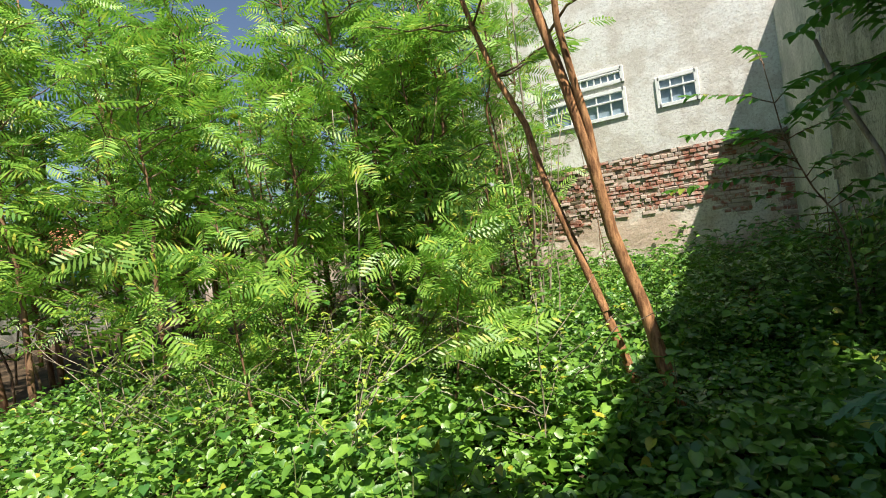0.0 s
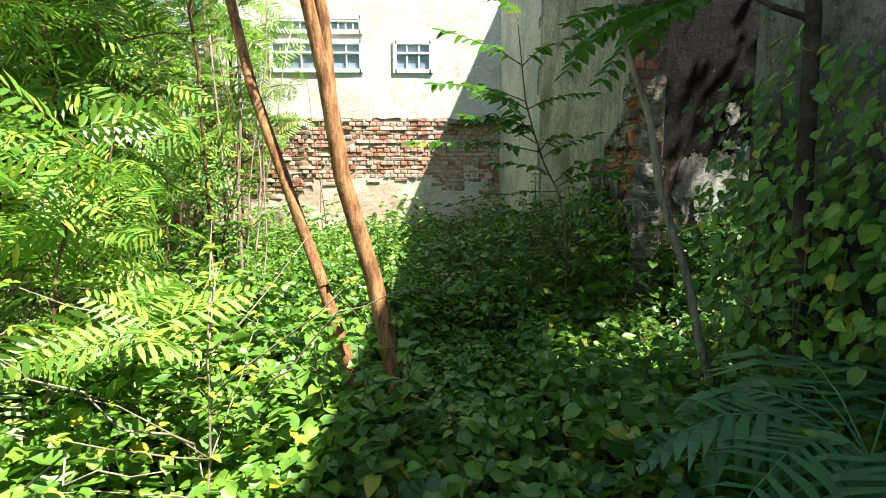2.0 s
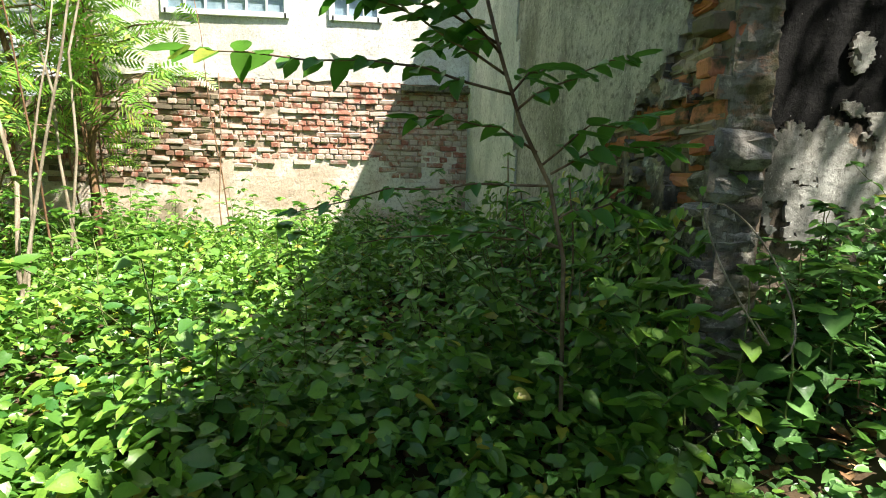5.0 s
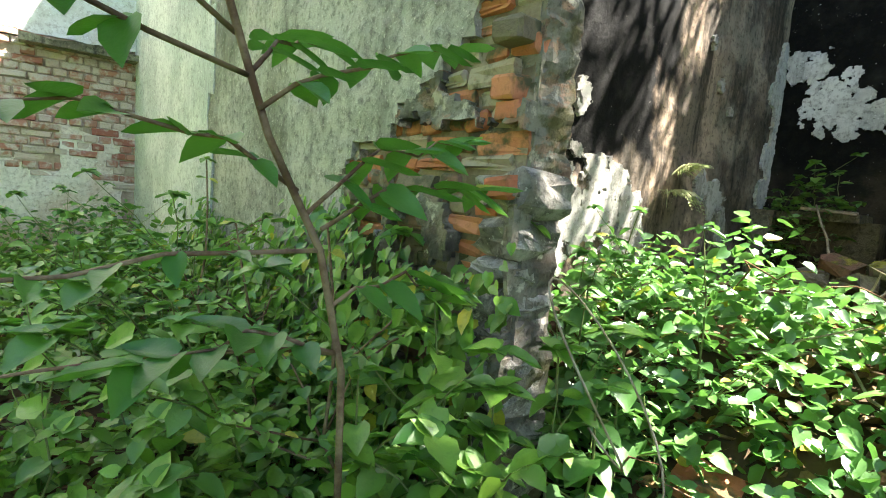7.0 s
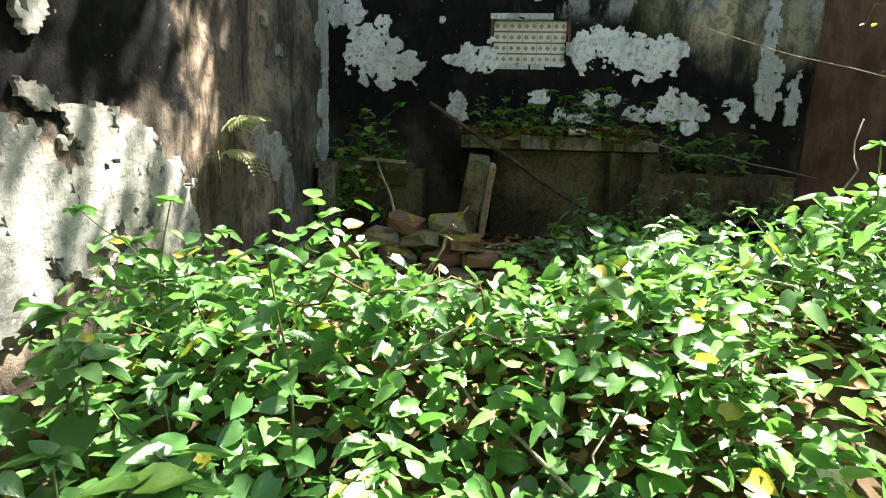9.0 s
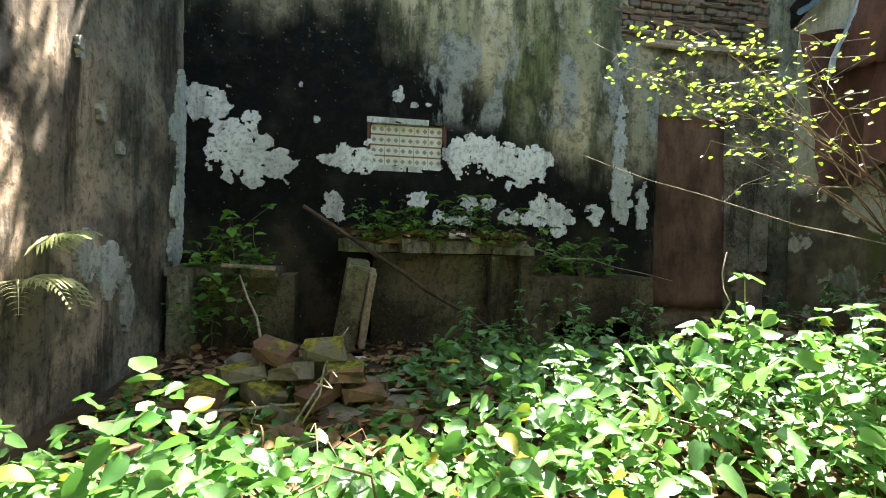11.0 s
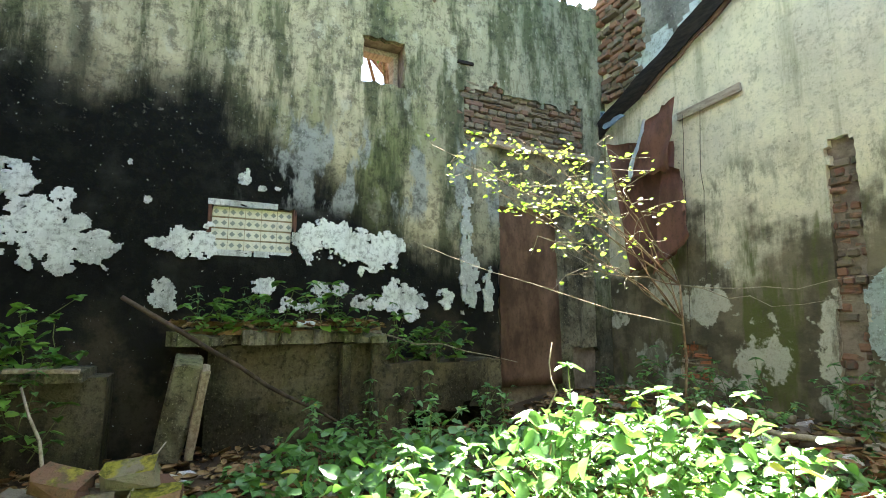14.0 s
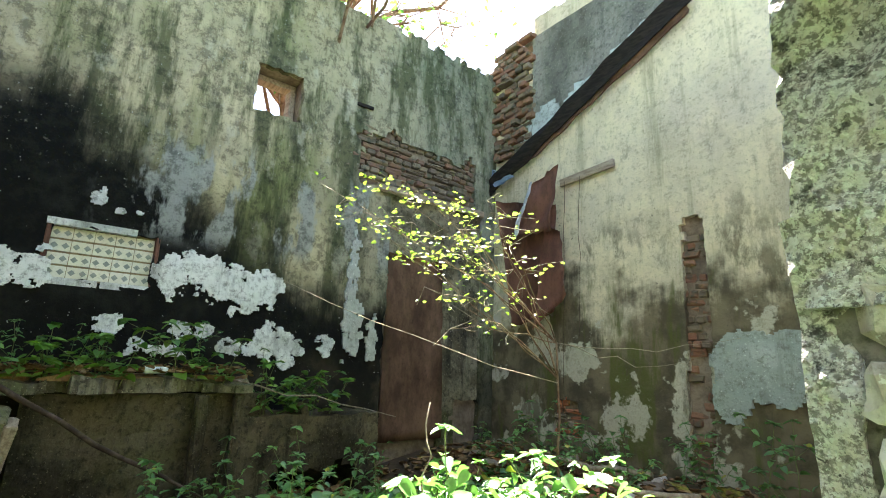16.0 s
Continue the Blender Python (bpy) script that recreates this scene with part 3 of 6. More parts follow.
STONE = wall_material("rough_pale_stone", (0.78, 0.73, 0.68), (0.5, 0.42, 0.36), (0.16, 0.13, 0.1), 0.3, None, 0, 0.03, None, 9)
def end_render_material():
    """Pebble-dashed lime render: white grains, grey and tan matrix, black pits and soot."""
    k = Mat("coarse_end_render")
    c = k.mix(k.step(k.noise(16, 6), 0.42, 0.58), (0.84, 0.82, 0.79), (0.74, 0.7, 0.65))
    c = k.mix(k.step(k.noise(75, 5, None, 0.7), 0.44, 0.55, 0.8, 0), c, (0.22, 0.195, 0.18))
    c = k.mix(k.step(k.noise(120, 3), 0.53, 0.6, 0, 0.9), c, (0.9, 0.89, 0.86))
    c = k.mix(k.step(k.noise(13, 8, None, 0.75), 0.54, 0.62, 0, 0.85), c, (0.045, 0.042, 0.038))
    c = k.mix(k.step(k.noise(60, 4), 0.64, 0.69, 0, 0.9), c, (0.05, 0.045, 0.04))
    k.bump(k.math("ADD", k.noise(40, 6, None, 0.7), k.noise(110, 3)), 1.0, 0.02)
    return k.done(c, 0.92, 0.12)


END_RENDER = end_render_material()
GREY_AT = pose(1.36, 4.76, 0, 0, 0, 1.95)


def brick_bound(z):
    """How far the bare brick reaches from the wall's end, by height."""
    pts = ((0, 1.0), (1.55, 0.95), (1.68, 0.6), (1.86, 0.27), (2.3, 0.16), (3.0, 0.22), (4.2, 0.12), (9, 0.1))
    for (a, p), (b, q) in zip(pts, pts[1:]):
        if z <= b:
            return p + (q - p) * (z - a) / (b - a)
    return 0.1


def yard_top(u):
    """The yard wall rises towards the far wall."""
    return 4.3 + 0.35 * smooth(u, 0.5, 3.5)


def wall_grey():
    w = thing("wall_yard", "tall grey pebbly plaster wall with bare red brick end", "wall", GREY_AT, kind="structure")

    def keep(u, v):
        return u > brick_bound(v) + 0.05 * fbm(u, v, 0, 5) and v < yard_top(u)

    v, f = sheet((0, 0, 0), Y, Z, -X, steps(0, 5.7, 0.06), steps(-0.2, 4.75, 0.06), keep, 0.035, 0.012, 0.018, 2.0, 2)
    child("plaster", mesh_of("plaster", v, f, PLASTER_PEBBLE), w)
    v, f = sheet((-0.012, 0, 0), Y, Z, -X, steps(2.75, 5.62, 0.12), steps(0.2, 4.7, 0.12), lambda a, b: a > 2.8 + 0.1 * fbm(b, 0, 0, 2) and b < yard_top(a), 0.03, 0.006, 0.02, 2.0, 8)
    child("pale_plaster", mesh_of("pale_plaster", v, f, PLASTER_PALE), w, "pale limewashed stretch of plaster")
    v, f = sheet((0.034, 0, 0), Y, Z, -X, steps(0.02, 5.8, 0.1), steps(-0.2, 4.7, 0.1), lambda a, b: b < yard_top(a) - 0.05, 0.18, 0.004)
    child("masonry_core", mesh_of("masonry_core", v, f, MORTAR), w)
    return w


def wall_far():
    w = structure("wall_far", "high whitewashed wall with bare brick courses and fallen plaster", "wall")

    def low(u, v):
        if u > 0.55:
            return v < 1.78 + 0.12 * fbm(u, 0, 4, 3) and fbm(u, v, 5, 2.2) < 0.35
        edge = 1.62 + 0.22 * fbm(u, 0, 1, 1.6) - 0.25 * smooth(u, -0.4, 0.6)
        if u < -2.3:
            edge = 1.3 + 0.3 * fbm(u, 0, 1, 1.2)
        return v < edge

    v, f = sheet((0, YF, 0), X, Z, -Y, steps(-15, 1.5, 0.09), steps(0.1, 2.6, 0.06), low, 0.04, 0.015, 0.02, 2.0, 11)
    child("lower_plaster", mesh_of("lower_plaster", v, f, PLASTER_TAN), w, "crumbling tan and white plaster")

    def high(u, v):
        return v > 2.66 + 0.12 * fbm(u, 0, 3, 2) and u > -3.9 + 0.1 * fbm(v, 0, 0, 3) and not any(a < u < b and c < v < d for a, b, c, d in FAR_WINDOWS)

    v, f = sheet((0, YF - 0.01, 0), X, Z, -Y, steps(-4.4, 1.5, 0.09, (-2.95, -1.35, -0.75, -0.1)), steps(2.4, 7.0, 0.09, (3.5, 4.0, 4.17, 4.42)), high, 0.05, 0.008, 0.015, 1.5, 12)
    child("upper_plaster", mesh_of("upper_plaster", v, f, PLASTER_FAR), w, "white painted upper wall")
    v, f = sheet((0, YF + 0.012, 0), X, Z, -Y, steps(-15, 1.6, 0.3, (-2.95, -1.35, -0.75, -0.1)), steps(-0.1, 7.0, 0.2, (3.5, 4.0, 4.17, 4.42)), lambda a, b: b < (7.0 if a > -4.0 else 2.35) and not any(p < a < q and c < b < d for p, q, c, d in FAR_WINDOWS), 0.25, 0.004)
    child("masonry_core", mesh_of("masonry_core", v, f, MORTAR_PALE), w)
    return w


# unseen wall, added over the opening to keep sun off the yard plants
def sun_block_over_gap():
    w = structure("wall_lintel", "unseen plaster wall added above the opening to block sun", "wall")
    v, f = sheet((1.28, 0, 0), Y, Z, -X, steps(3.2, 4.76, 0.12), steps(2.5, 4.3, 0.12), lambda a, b: b > 2.56 + 0.08 * fbm(a, 0, 6, 3), 0.3, 0.012, 0.02, 1.5, 77)
    child("plaster", mesh_of("plaster", v, f, PLASTER_GREY), w)


sun_block_over_gap()
w_back, w_left, w_right, w_front, w_grey, w_far = wall_back(), wall_left(), wall_right(), wall_front(), wall_grey(), wall_far()
for ax, label, ends in (((-9.0, -6, 2.6), "plain weathered plaster wall closing the yard", (16.5, 0)), ((-3.9, -6.0, 2.6), "plain weathered plaster wall behind the yard", (16.2, 1))):
    ln, kind = ends
    O = Vector((-15.0, -6.0, -0.2))
    v, f = sheet(O, Y if kind == 0 else X, Z, X if kind == 0 else Y, steps(0, ln, 0.4), steps(0, 2.0, 0.3), lambda a, b: True, 0.25, 0.01)
    tagged(new("wall_boundary", mesh_of("wall_boundary", v, f, PLASTER_GREY)), label, "wall", kind="structure")


# ---------------------------------------------------------------- weeds on the ground
def weed_field(name, label, n, area, height, size, seed, mat, shape, clear=None, top_bias=0.55, stems=0):
    rng = np.random.default_rng(seed)
    pts, sz = [], []
    tries = 0
    while len(pts) < n and tries < n * 4:
        tries += 1
        x, y = rng.uniform(area[0], area[1]), rng.uniform(area[2], area[3])
        if clear and clear(x, y):
            continue
        h = height(x, y)
        if h <= 0.03:
            continue
        z = ground_z(x, y) + h * rng.beta(1.6, 1.0 + (1 - top_bias))
        pts.append((x, y, z))
        sz.append(rng.uniform(*size))
    ax = loose_axes(len(pts), rng, (-0.75, 0.5), 0.6)
    me = scatter_mesh(name, shape, np.array(pts), ax, np.array(sz), mat)
    ob = tagged(new(name, me), label, "weeds", kind="stuff")
    return ob


def yard_height(x, y):
    h = 0.3 + 0.24 * fbm(x, y, 0.5, 1.0) + 0.22 * fbm(x, y, 8, 3.2)
    h += 0.28 * smooth(x, 0.1, 0.9) * smooth(y, 4.4, 5.0)
    if x < -1.2 and y < 5:
        h += 0.2
    if abs(x + 0.1) < 0.45 and y < 4.3:
        h *= 0.6
    return max(0.12, h)


def blocked(x, y):
    return x > 1.14 and not (3.25 < y < 4.68) or y > 10.2


def room_height(x, y):
    h = 0.27 + 0.22 * fbm(x, y, 2.5, 1.1)
    h *= smooth(x, 5.0, 3.6) * smooth(y, 0.9, 2.2) + 0.12
    h *= 1 - 0.85 * smooth(y, 3.5, 4.0) * smooth(x, 2.5, 3.1)
    h += 0.3 * math.exp(-((x - 2.7) ** 2 + (y - 2.6) ** 2) / 0.35)
    d = math.hypot(x - 1.4, y - 4.0)
    return max(0.0, h) * smooth(d, 0.35, 1.1)


def bare_yard(x, y):
    return blocked(x, y) or fbm(x, y, 12, 1.3) > 0.55


weed_field("ground_cover", "dense low green weeds with heart-shaped leaves over the yard", 68000, (-6.5, 1.2, 1.0, 10.2), yard_height, (0.035, 0.075), 1, LEAF_WEED, WEED, bare_yard)
weed_field("ground_cover", "green heart-leaved weeds along the trodden path", 15000, (-2.5, 1.2, 0.2, 5.2), yard_height, (0.045, 0.095), 2, LEAF_WEED, WEED, blocked)
weed_field("ground_cover", "sunlit broad-leaved weeds on the rubble of the room", 5800, (1.3, 4.6, 0.8, 5.3), room_height, (0.04, 0.095), 3, LEAF_ROOM, BROAD, lambda x, y: x < 1.75 and not (3.2 < y < 4.7))

weed_field("ground_cover", "bright rounded weeds crowding the threshold of the room", 2600, (1.35, 2.9, 3.3, 5.35), lambda x, y: 0.1 + 0.9 * room_height(x, y), (0.035, 0.075), 4, LEAF_ROOM, WEED, lambda x, y: x < 1.62 and not (3.3 < y < 4.62))


# ---------------------------------------------------------------- feathery trees
def frond_shape(pairs=8):
    """A pinnate frond of length 1 along +x: a rib and pairs of narrow pointed pinnae with gaps between them."""
    V, F = [], []
    V.extend(((0, -0.007, 0), (1, -0.003, -0.14), (1, 0.003, -0.14), (0, 0.007, 0)))
    F.append((0, 1, 2, 3))
    for i in range(pairs):
        t = 0.16 + 0.84 * i / (pairs - 1)
        ln = 0.4 * math.sin(math.pi * (0.25 + 0.6 * i / (pairs - 1)))
        for s in (-1, 1):
            b = Vector((t, 0, -0.14 * t * t))
            d = Vector((0.55, s, -0.15 + 0.1 * math.sin(i * 2.3 + s))).normalized()
            e = Vector((-d.y, d.x, 0.12 * s)).normalized() * 0.034
            k = len(V)
            m, tip = b + d * ln * 0.55, b + d * ln + Vector((0, 0, -0.12 * ln))
            V.extend((b, m - e, tip, m + e, b + d * ln * 0.2 + e * 0.7, b + d * ln * 0.2 - e * 0.7))
            F.append((k, k + 5, k + 1, k + 2, k + 3, k + 4))
    return np.array([tuple(v) for v in V], float), F


FROND = frond_shape(8)


def grow(rnd, base, height, lean, branches, r0, crown_from=0.35, spread=1.0):
    """Trunk and limb tubes, and the places where leaves sit, with their directions."""
    tubes, tips = [], []
    top = Vector(base) + Vector((lean[0], lean[1], 1)) * height
    line = bend(base, top, 8, 0.06 * height / 4, rnd)
    tubes.append(tube(line, [r0 * (1 - 0.75 * i / 8) for i in range(9)], 8))
    limbs = []
    for b in range(branches):
        u = crown_from + (1 - crown_from) * (b + rnd.random()) / branches
        i = min(7, int(u * 8))
        p = line[i].lerp(line[i + 1], u * 8 - i)
        a = rnd.uniform(0, 2 * math.pi)
        ln = spread * rnd.uniform(0.5, 1.1) * (1.25 - 0.6 * u)
        e = p + Vector((math.cos(a), math.sin(a), rnd.uniform(0.15, 0.8))) * ln
        lb = bend(p, e, 5, 0.06, rnd, -0.05)
        limbs.append(tube(lb, [r0 * 0.32 * (1 - 0.8 * k / 5) for k in range(6)], 5))
        for k in range(1, 6):
            for _ in range(2):
                w = rnd.uniform(0, 2 * math.pi)
                d = Vector((math.cos(w), math.sin(w), rnd.uniform(-0.7, 0.75)))
                tips.append((lb[k], d))
    return line, tubes, limbs, tips


def feather_tree(seed, height, lean, branches, r0, spread=1.0, size=(0.24, 0.42), crown_from=0.35):
    rnd = random.Random(seed)
    rng = np.random.default_rng(seed)
    line, tubes, limbs, tips = grow(rnd, (0, 0, -0.15), height, lean, branches, r0, crown_from, spread)
    tree = thing("feathery_tree", "slender tree with feathery pinnate leaves among the weeds", "tree", Matrix(), "thicket of feathery trees")
    child("trunk", mesh_of("trunk", *joined(tubes), BARK, True), tree)
    child("limb", mesh_of("limb", *joined(limbs), TWIG, True), tree)
    P = np.array([tuple(p) for p, d in tips])
    D = np.array([tuple(d) for p, d in tips])
    up = np.stack([rng.normal(0, 0.75, len(P)), rng.normal(0, 0.75, len(P)), np.ones(len(P))], 1)
    child("crown", scatter_mesh("crown", FROND, P, frames(D, up), rng.uniform(*size, len(P)), LEAF_FEATHER), tree)
    return tree


def at_ground(x, y, turn=0, s=1.0):
    return Matrix.LocRotScale((x, y, ground_z(x, y)), Euler((0, 0, radians(turn))), (s, s, s))


base_trees = [feather_tree(11, 5.4, (0.03, 0.02), 27, 0.045, 1.1, (0.24, 0.42), 0.22), feather_tree(12, 4.6, (-0.06, 0.05), 24, 0.035, 1.0, (0.24, 0.42), 0.2), feather_tree(13, 3.2, (0.08, -0.05), 18, 0.024, 0.8, (0.22, 0.36), 0.3)]
spots = [(-2.9, 5.4, 0), (-3.3, 4.6, 1), (-3.9, 6.4, 0), (-3.2, 7.4, 1), (-3.0, 8.6, 0), (-4.9, 5.3, 0), (-5.2, 7.6, 1), (-4.3, 9.3, 0), (-2.4, 4.2, 2), (-3.6, 3.3, 2),
         (-5.8, 4.2, 1), (-3.6, 9.6, 2), (-6.4, 6.2, 0), (-5.9, 9.2, 1), (-4.6, 2.6, 2), (-7.2, 4.6, 0), (-7.6, 7.4, 0), (-2.2, 4.7, 2), (-6.3, 2.3, 1), (-3.6, 5.3, 1), (-4.3, 7.2, 1), (-4.2, 5.9, 2), (-3.2, 6.5, 2), (-4.6, 8.3, 1), (-5.4, 6.6, 2),
         (-8.4, 5.6, 0), (-9.2, 8.2, 0), (-8.8, 3.4, 1), (-10.3, 6.4, 0), (-11.2, 4.2, 0), (-11.0, 9.0, 1), (-12.5, 6.8, 0), (-7.4, 2.4, 1), (-12.2, 3.0, 0), (-9.6, 1.6, 1), (-6.9, 9.3, 0), (-5.6, 3.0, 0), (-6.9, 3.5, 0), (-8.0, 3.2, 0), (-6.4, 5.2, 0), (-7.9, 5.0, 0), (-9.8, 5.0, 0), (-5.2, 3.7, 1)]
rnd = random.Random(77)
for n, (x, y, k) in enumerate(spots):
    m = at_ground(x, y, rnd.uniform(0, 360), rnd.uniform(0.85, 1.15))
    if base_trees[k].get("used"):
        copy_thing(base_trees[k], m)
    else:
        base_trees[k]["used"] = 1
        base_trees[k].matrix_basis = m


def overhead_tree():
    """A large tree behind the room, whose crown dapples the sun."""
    rnd = random.Random(5)
    rng = np.random.default_rng(5)
    tree = thing("shade_tree", "large leafy tree whose bare-twigged crown overhangs the ruin", "tree", pose(8.0, 1.6, 0))
    trunk = bend((0, 0, -0.3), (-0.6, 0.3, 6.0), 6, 0.1, rnd)
    tubes = [tube(trunk, [0.2 - 0.018 * i for i in range(7)], 9)]
    limbs, P = [], []
    for b in range(60):
        a = rnd.uniform(0, 2 * math.pi)
        e = Vector((-1.9 + rnd.uniform(-1.9, 2.0), rnd.uniform(2.1, 4.5) if b > 6 else rnd.uniform(-2.6, 0.4), rnd.uniform(5.4, 8.6)))
        # limbs from 40 on stay out of view, added to block sun around the gap
        if b >= 40:
            e = Vector((rnd.uniform(-5.0, -3.6), rnd.uniform(0.4, 2.1), rnd.uniform(6.3, 7.1)))
        elif b >= 34:
            e = Vector((rnd.uniform(-2.5, 1.0), rnd.uniform(-3.0, -0.5), rnd.uniform(5.6, 7.5)))
        s = trunk[rnd.randint(3, 6)]
        lb = bend(s, e, 7, 0.22, rnd, -0.2)
        limbs.append(tube(lb, [(0.03 if b >= 40 else 0.055) * (1 - 0.85 * k / 7) for k in range(8)], 6))
        for k in range(7 if b >= 40 else 4 if b > 6 else 3, 8):
            for q in range(8 if b >= 40 else 5):
                d = Vector((rnd.uniform(-1, 1), rnd.uniform(-1, 1), rnd.uniform(-0.6, 0.5))) * (0.5 if b >= 40 else 0.75)
                tw = bend(lb[k], lb[k] + d, 3, 0.06, rnd)
                limbs.append(tube(tw, [0.011, 0.008, 0.006, 0.003], 4))
                for c in range(2 if b < 7 or 34 <= b < 40 else 18 if b >= 40 else 13):
                    P.append(tuple(tw[rnd.randint(1, 3)] + Vector((rnd.gauss(0, 0.12), rnd.gauss(0, 0.12), rnd.gauss(0, 0.1)))))
    child("trunk", mesh_of("trunk", *joined(tubes), BARK, True), tree)
    child("limb", mesh_of("limb", *joined(limbs), TWIG, True), tree)
    P = np.array(P)
    child("crown", scatter_mesh("crown", OVAL, P, loose_axes(len(P), rng), rng.uniform(0.06, 0.12, len(P)), LEAF_OVAL), tree)


overhead_tree()


def leaning_tree(base, top, r, seed, mat, fork=None):
    rnd = random.Random(seed)
    rng = np.random.default_rng(seed)
    b, t = Vector(base), Vector(top)
    tree = thing("leaning_tree", "young tree with a bare leaning reddish-brown trunk", "tree", Matrix.Translation(b), "pair of leaning trunks")
    line = bend((0, 0, -0.2), t - b, 9, 0.035, rnd)
    child("trunk", mesh_of("trunk", *tube(line, [r * (1.15 - 0.5 * i / 9) for i in range(10)], 10), mat, True), tree)
    if fork:
        second = bend(line[3], Vector(fork) - b, 8, 0.03, rnd)
        child("fork_stem", mesh_of("fork_stem", *tube(second, [r * (0.75 - 0.35 * i / 8) for i in range(9)], 9), mat, True), tree)
    limbs, P, D = [], [], []
    for k in range(10):
        s = line[rnd.randint(6, 9)]
        a = rnd.uniform(0, 6.28)
        e = s + Vector((math.cos(a), math.sin(a), rnd.uniform(0.1, 0.9))) * rnd.uniform(0.6, 1.2)
        lb = bend(s, e, 4, 0.05, rnd)
        limbs.append(tube(lb, [0.012, 0.01, 0.008, 0.006, 0.003], 5))
        for q in lb[1:]:
            for _ in range(2):
                w = rnd.uniform(0, 6.28)
                P.append(tuple(q)), D.append((math.cos(w), math.sin(w), rnd.uniform(-0.2, 0.4)))
    child("limb", mesh_of("limb", *joined(limbs), TWIG, True), tree)
    up = np.stack([rng.normal(0, 0.3, len(P)), rng.normal(0, 0.3, len(P)), np.ones(len(P))], 1)
    child("crown", scatter_mesh("crown", FROND, np.array(P), frames(np.array(D), up), rng.uniform(0.22, 0.36, len(P)), LEAF_FEATHER), tree)


leaning_tree((-0.28, 3.36, ground_z(-0.28, 3.36)), (-1.28, 3.62, 4.3), 0.042, 1, BARK_RED, (-0.95, 3.42, 4.3))
leaning_tree((-0.44, 3.36, ground_z(-0.44, 3.36)), (-1.95, 4.05, 4.2), 0.03, 2, BARK_RED)


# ---------------------------------------------------------------- plants as things
def stem_plant(name, label, category, seed, height, pairs, size, mat, shape, stem_mat, r=0.005, lean=0.25, group="", side=0, tuft=5, droop=(-0.5, 0.2), reach=0.4):
    """An upright weed: a stem, leaves in pairs up it and a tuft at the top; side shoots bear leaves too."""
    rnd = random.Random(seed)
    rng = np.random.default_rng(seed)
    ob = thing(name, label, category, Matrix(), group)
    top = Vector((rnd.uniform(-lean, lean) * height, rnd.uniform(-lean, lean) * height, height))
    line = bend((0, 0, -0.05), top, 6, 0.03 * height, rnd)
    tubes = [tube(line, [r * (1.1 - 0.6 * i / 6) for i in range(7)], 5)]
    P, D, S = [], [], []

    def dress(pts, n, s, from_u):
        a = rnd.uniform(0, 6.28)
        for i in range(n):
            u = from_u + (1 - from_u) * i / max(1, n - 1)
            k = min(len(pts) - 2, int(u * (len(pts) - 1)))
            p = pts[k].lerp(pts[k + 1], u * (len(pts) - 1) - k)
            a += 1.57 + rnd.uniform(-0.3, 0.3)
            for q in (0, math.pi):
                w = a + q
                d = Vector((math.cos(w), math.sin(w), rnd.uniform(*droop)))
                P.append(p + d * 0.15 * s), D.append(d), S.append(s * rnd.uniform(0.7, 1.1) * (1 - 0.25 * u))
        for q in range(tuft):
            w = rnd.uniform(0, 6.28)
            d = Vector((math.cos(w), math.sin(w), rnd.uniform(-0.2, 0.6)))
            P.append(pts[-1]), D.append(d), S.append(s * rnd.uniform(0.45, 0.8))

    dress(line, pairs, size, 0.25)
    for b in range(side):
        k = rnd.randint(1, 4)
        w = rnd.uniform(0, 6.28)
        e = line[k] + Vector((math.cos(w), math.sin(w), rnd.uniform(0.5, 1.0))) * height * reach * rnd.uniform(0.75, 1.25)
        sb = bend(line[k], e, 4, 0.02 * height, rnd)
        tubes.append(tube(sb, [r * 0.7, r * 0.6, r * 0.5, r * 0.45, r * 0.3], 4))
        dress(sb, max(2, pairs // 2), size * 0.85, 0.3)
    child("stem", mesh_of("stem", *joined(tubes), stem_mat, True), ob)
    D = np.array([tuple(d) for d in D])
    up = np.stack([rng.normal(0, 0.25, len(P)), rng.normal(0, 0.25, len(P)), np.ones(len(P))], 1)
    child("foliage", scatter_mesh("foliage", shape, np.array([tuple(p) for p in P]), frames(D, up), np.array(S), mat), ob)
    return ob


def spread(bases, places, rnd, s=(0.8, 1.2), dz=0.0, used=None):
    used = used if used is not None else set()
    for n, q in enumerate(places):
        x, y = q[:2]
        k = bases[n % len(bases)]
        sc = rnd.uniform(*s)
        z = q[2] if len(q) > 2 else ground_z(x, y) + dz
        m = Matrix.LocRotScale((x, y, z), Euler((rnd.uniform(-0.12, 0.12), rnd.uniform(-0.12, 0.12), rnd.uniform(0, 6.28))), (sc, sc, sc))
        if k.name in used:
            copy_thing(k, m @ Matrix.Diagonal((1 / k.scale[0],) * 3 + (1,)))
        else:
            used.add(k.name)
            k.matrix_basis = m


rnd = random.Random(31)
weeds = [stem_plant("broadleaf_weed", "glossy green broad-leaved weed growing on rubble", "weed", 40 + i, 0.55 + 0.08 * i, 7, 0.1, LEAF_ROOM, BROAD, STEM, 0.005, 0.25, "weeds in the room", 4 + i % 2) for i in range(4)]
places = []
while len(places) < 56:
    x, y = rnd.uniform(1.75, 4.0), rnd.uniform(1.3, 4.9)
    if math.hypot(x - 1.4, y - 4.0) < 1.0 or (x > 2.5 and y > 3.7) or rnd.random() < smooth(x, 3.0, 4.4):
        continue
    places.append((x, y))
spread(weeds, places, rnd, (0.4, 0.72))
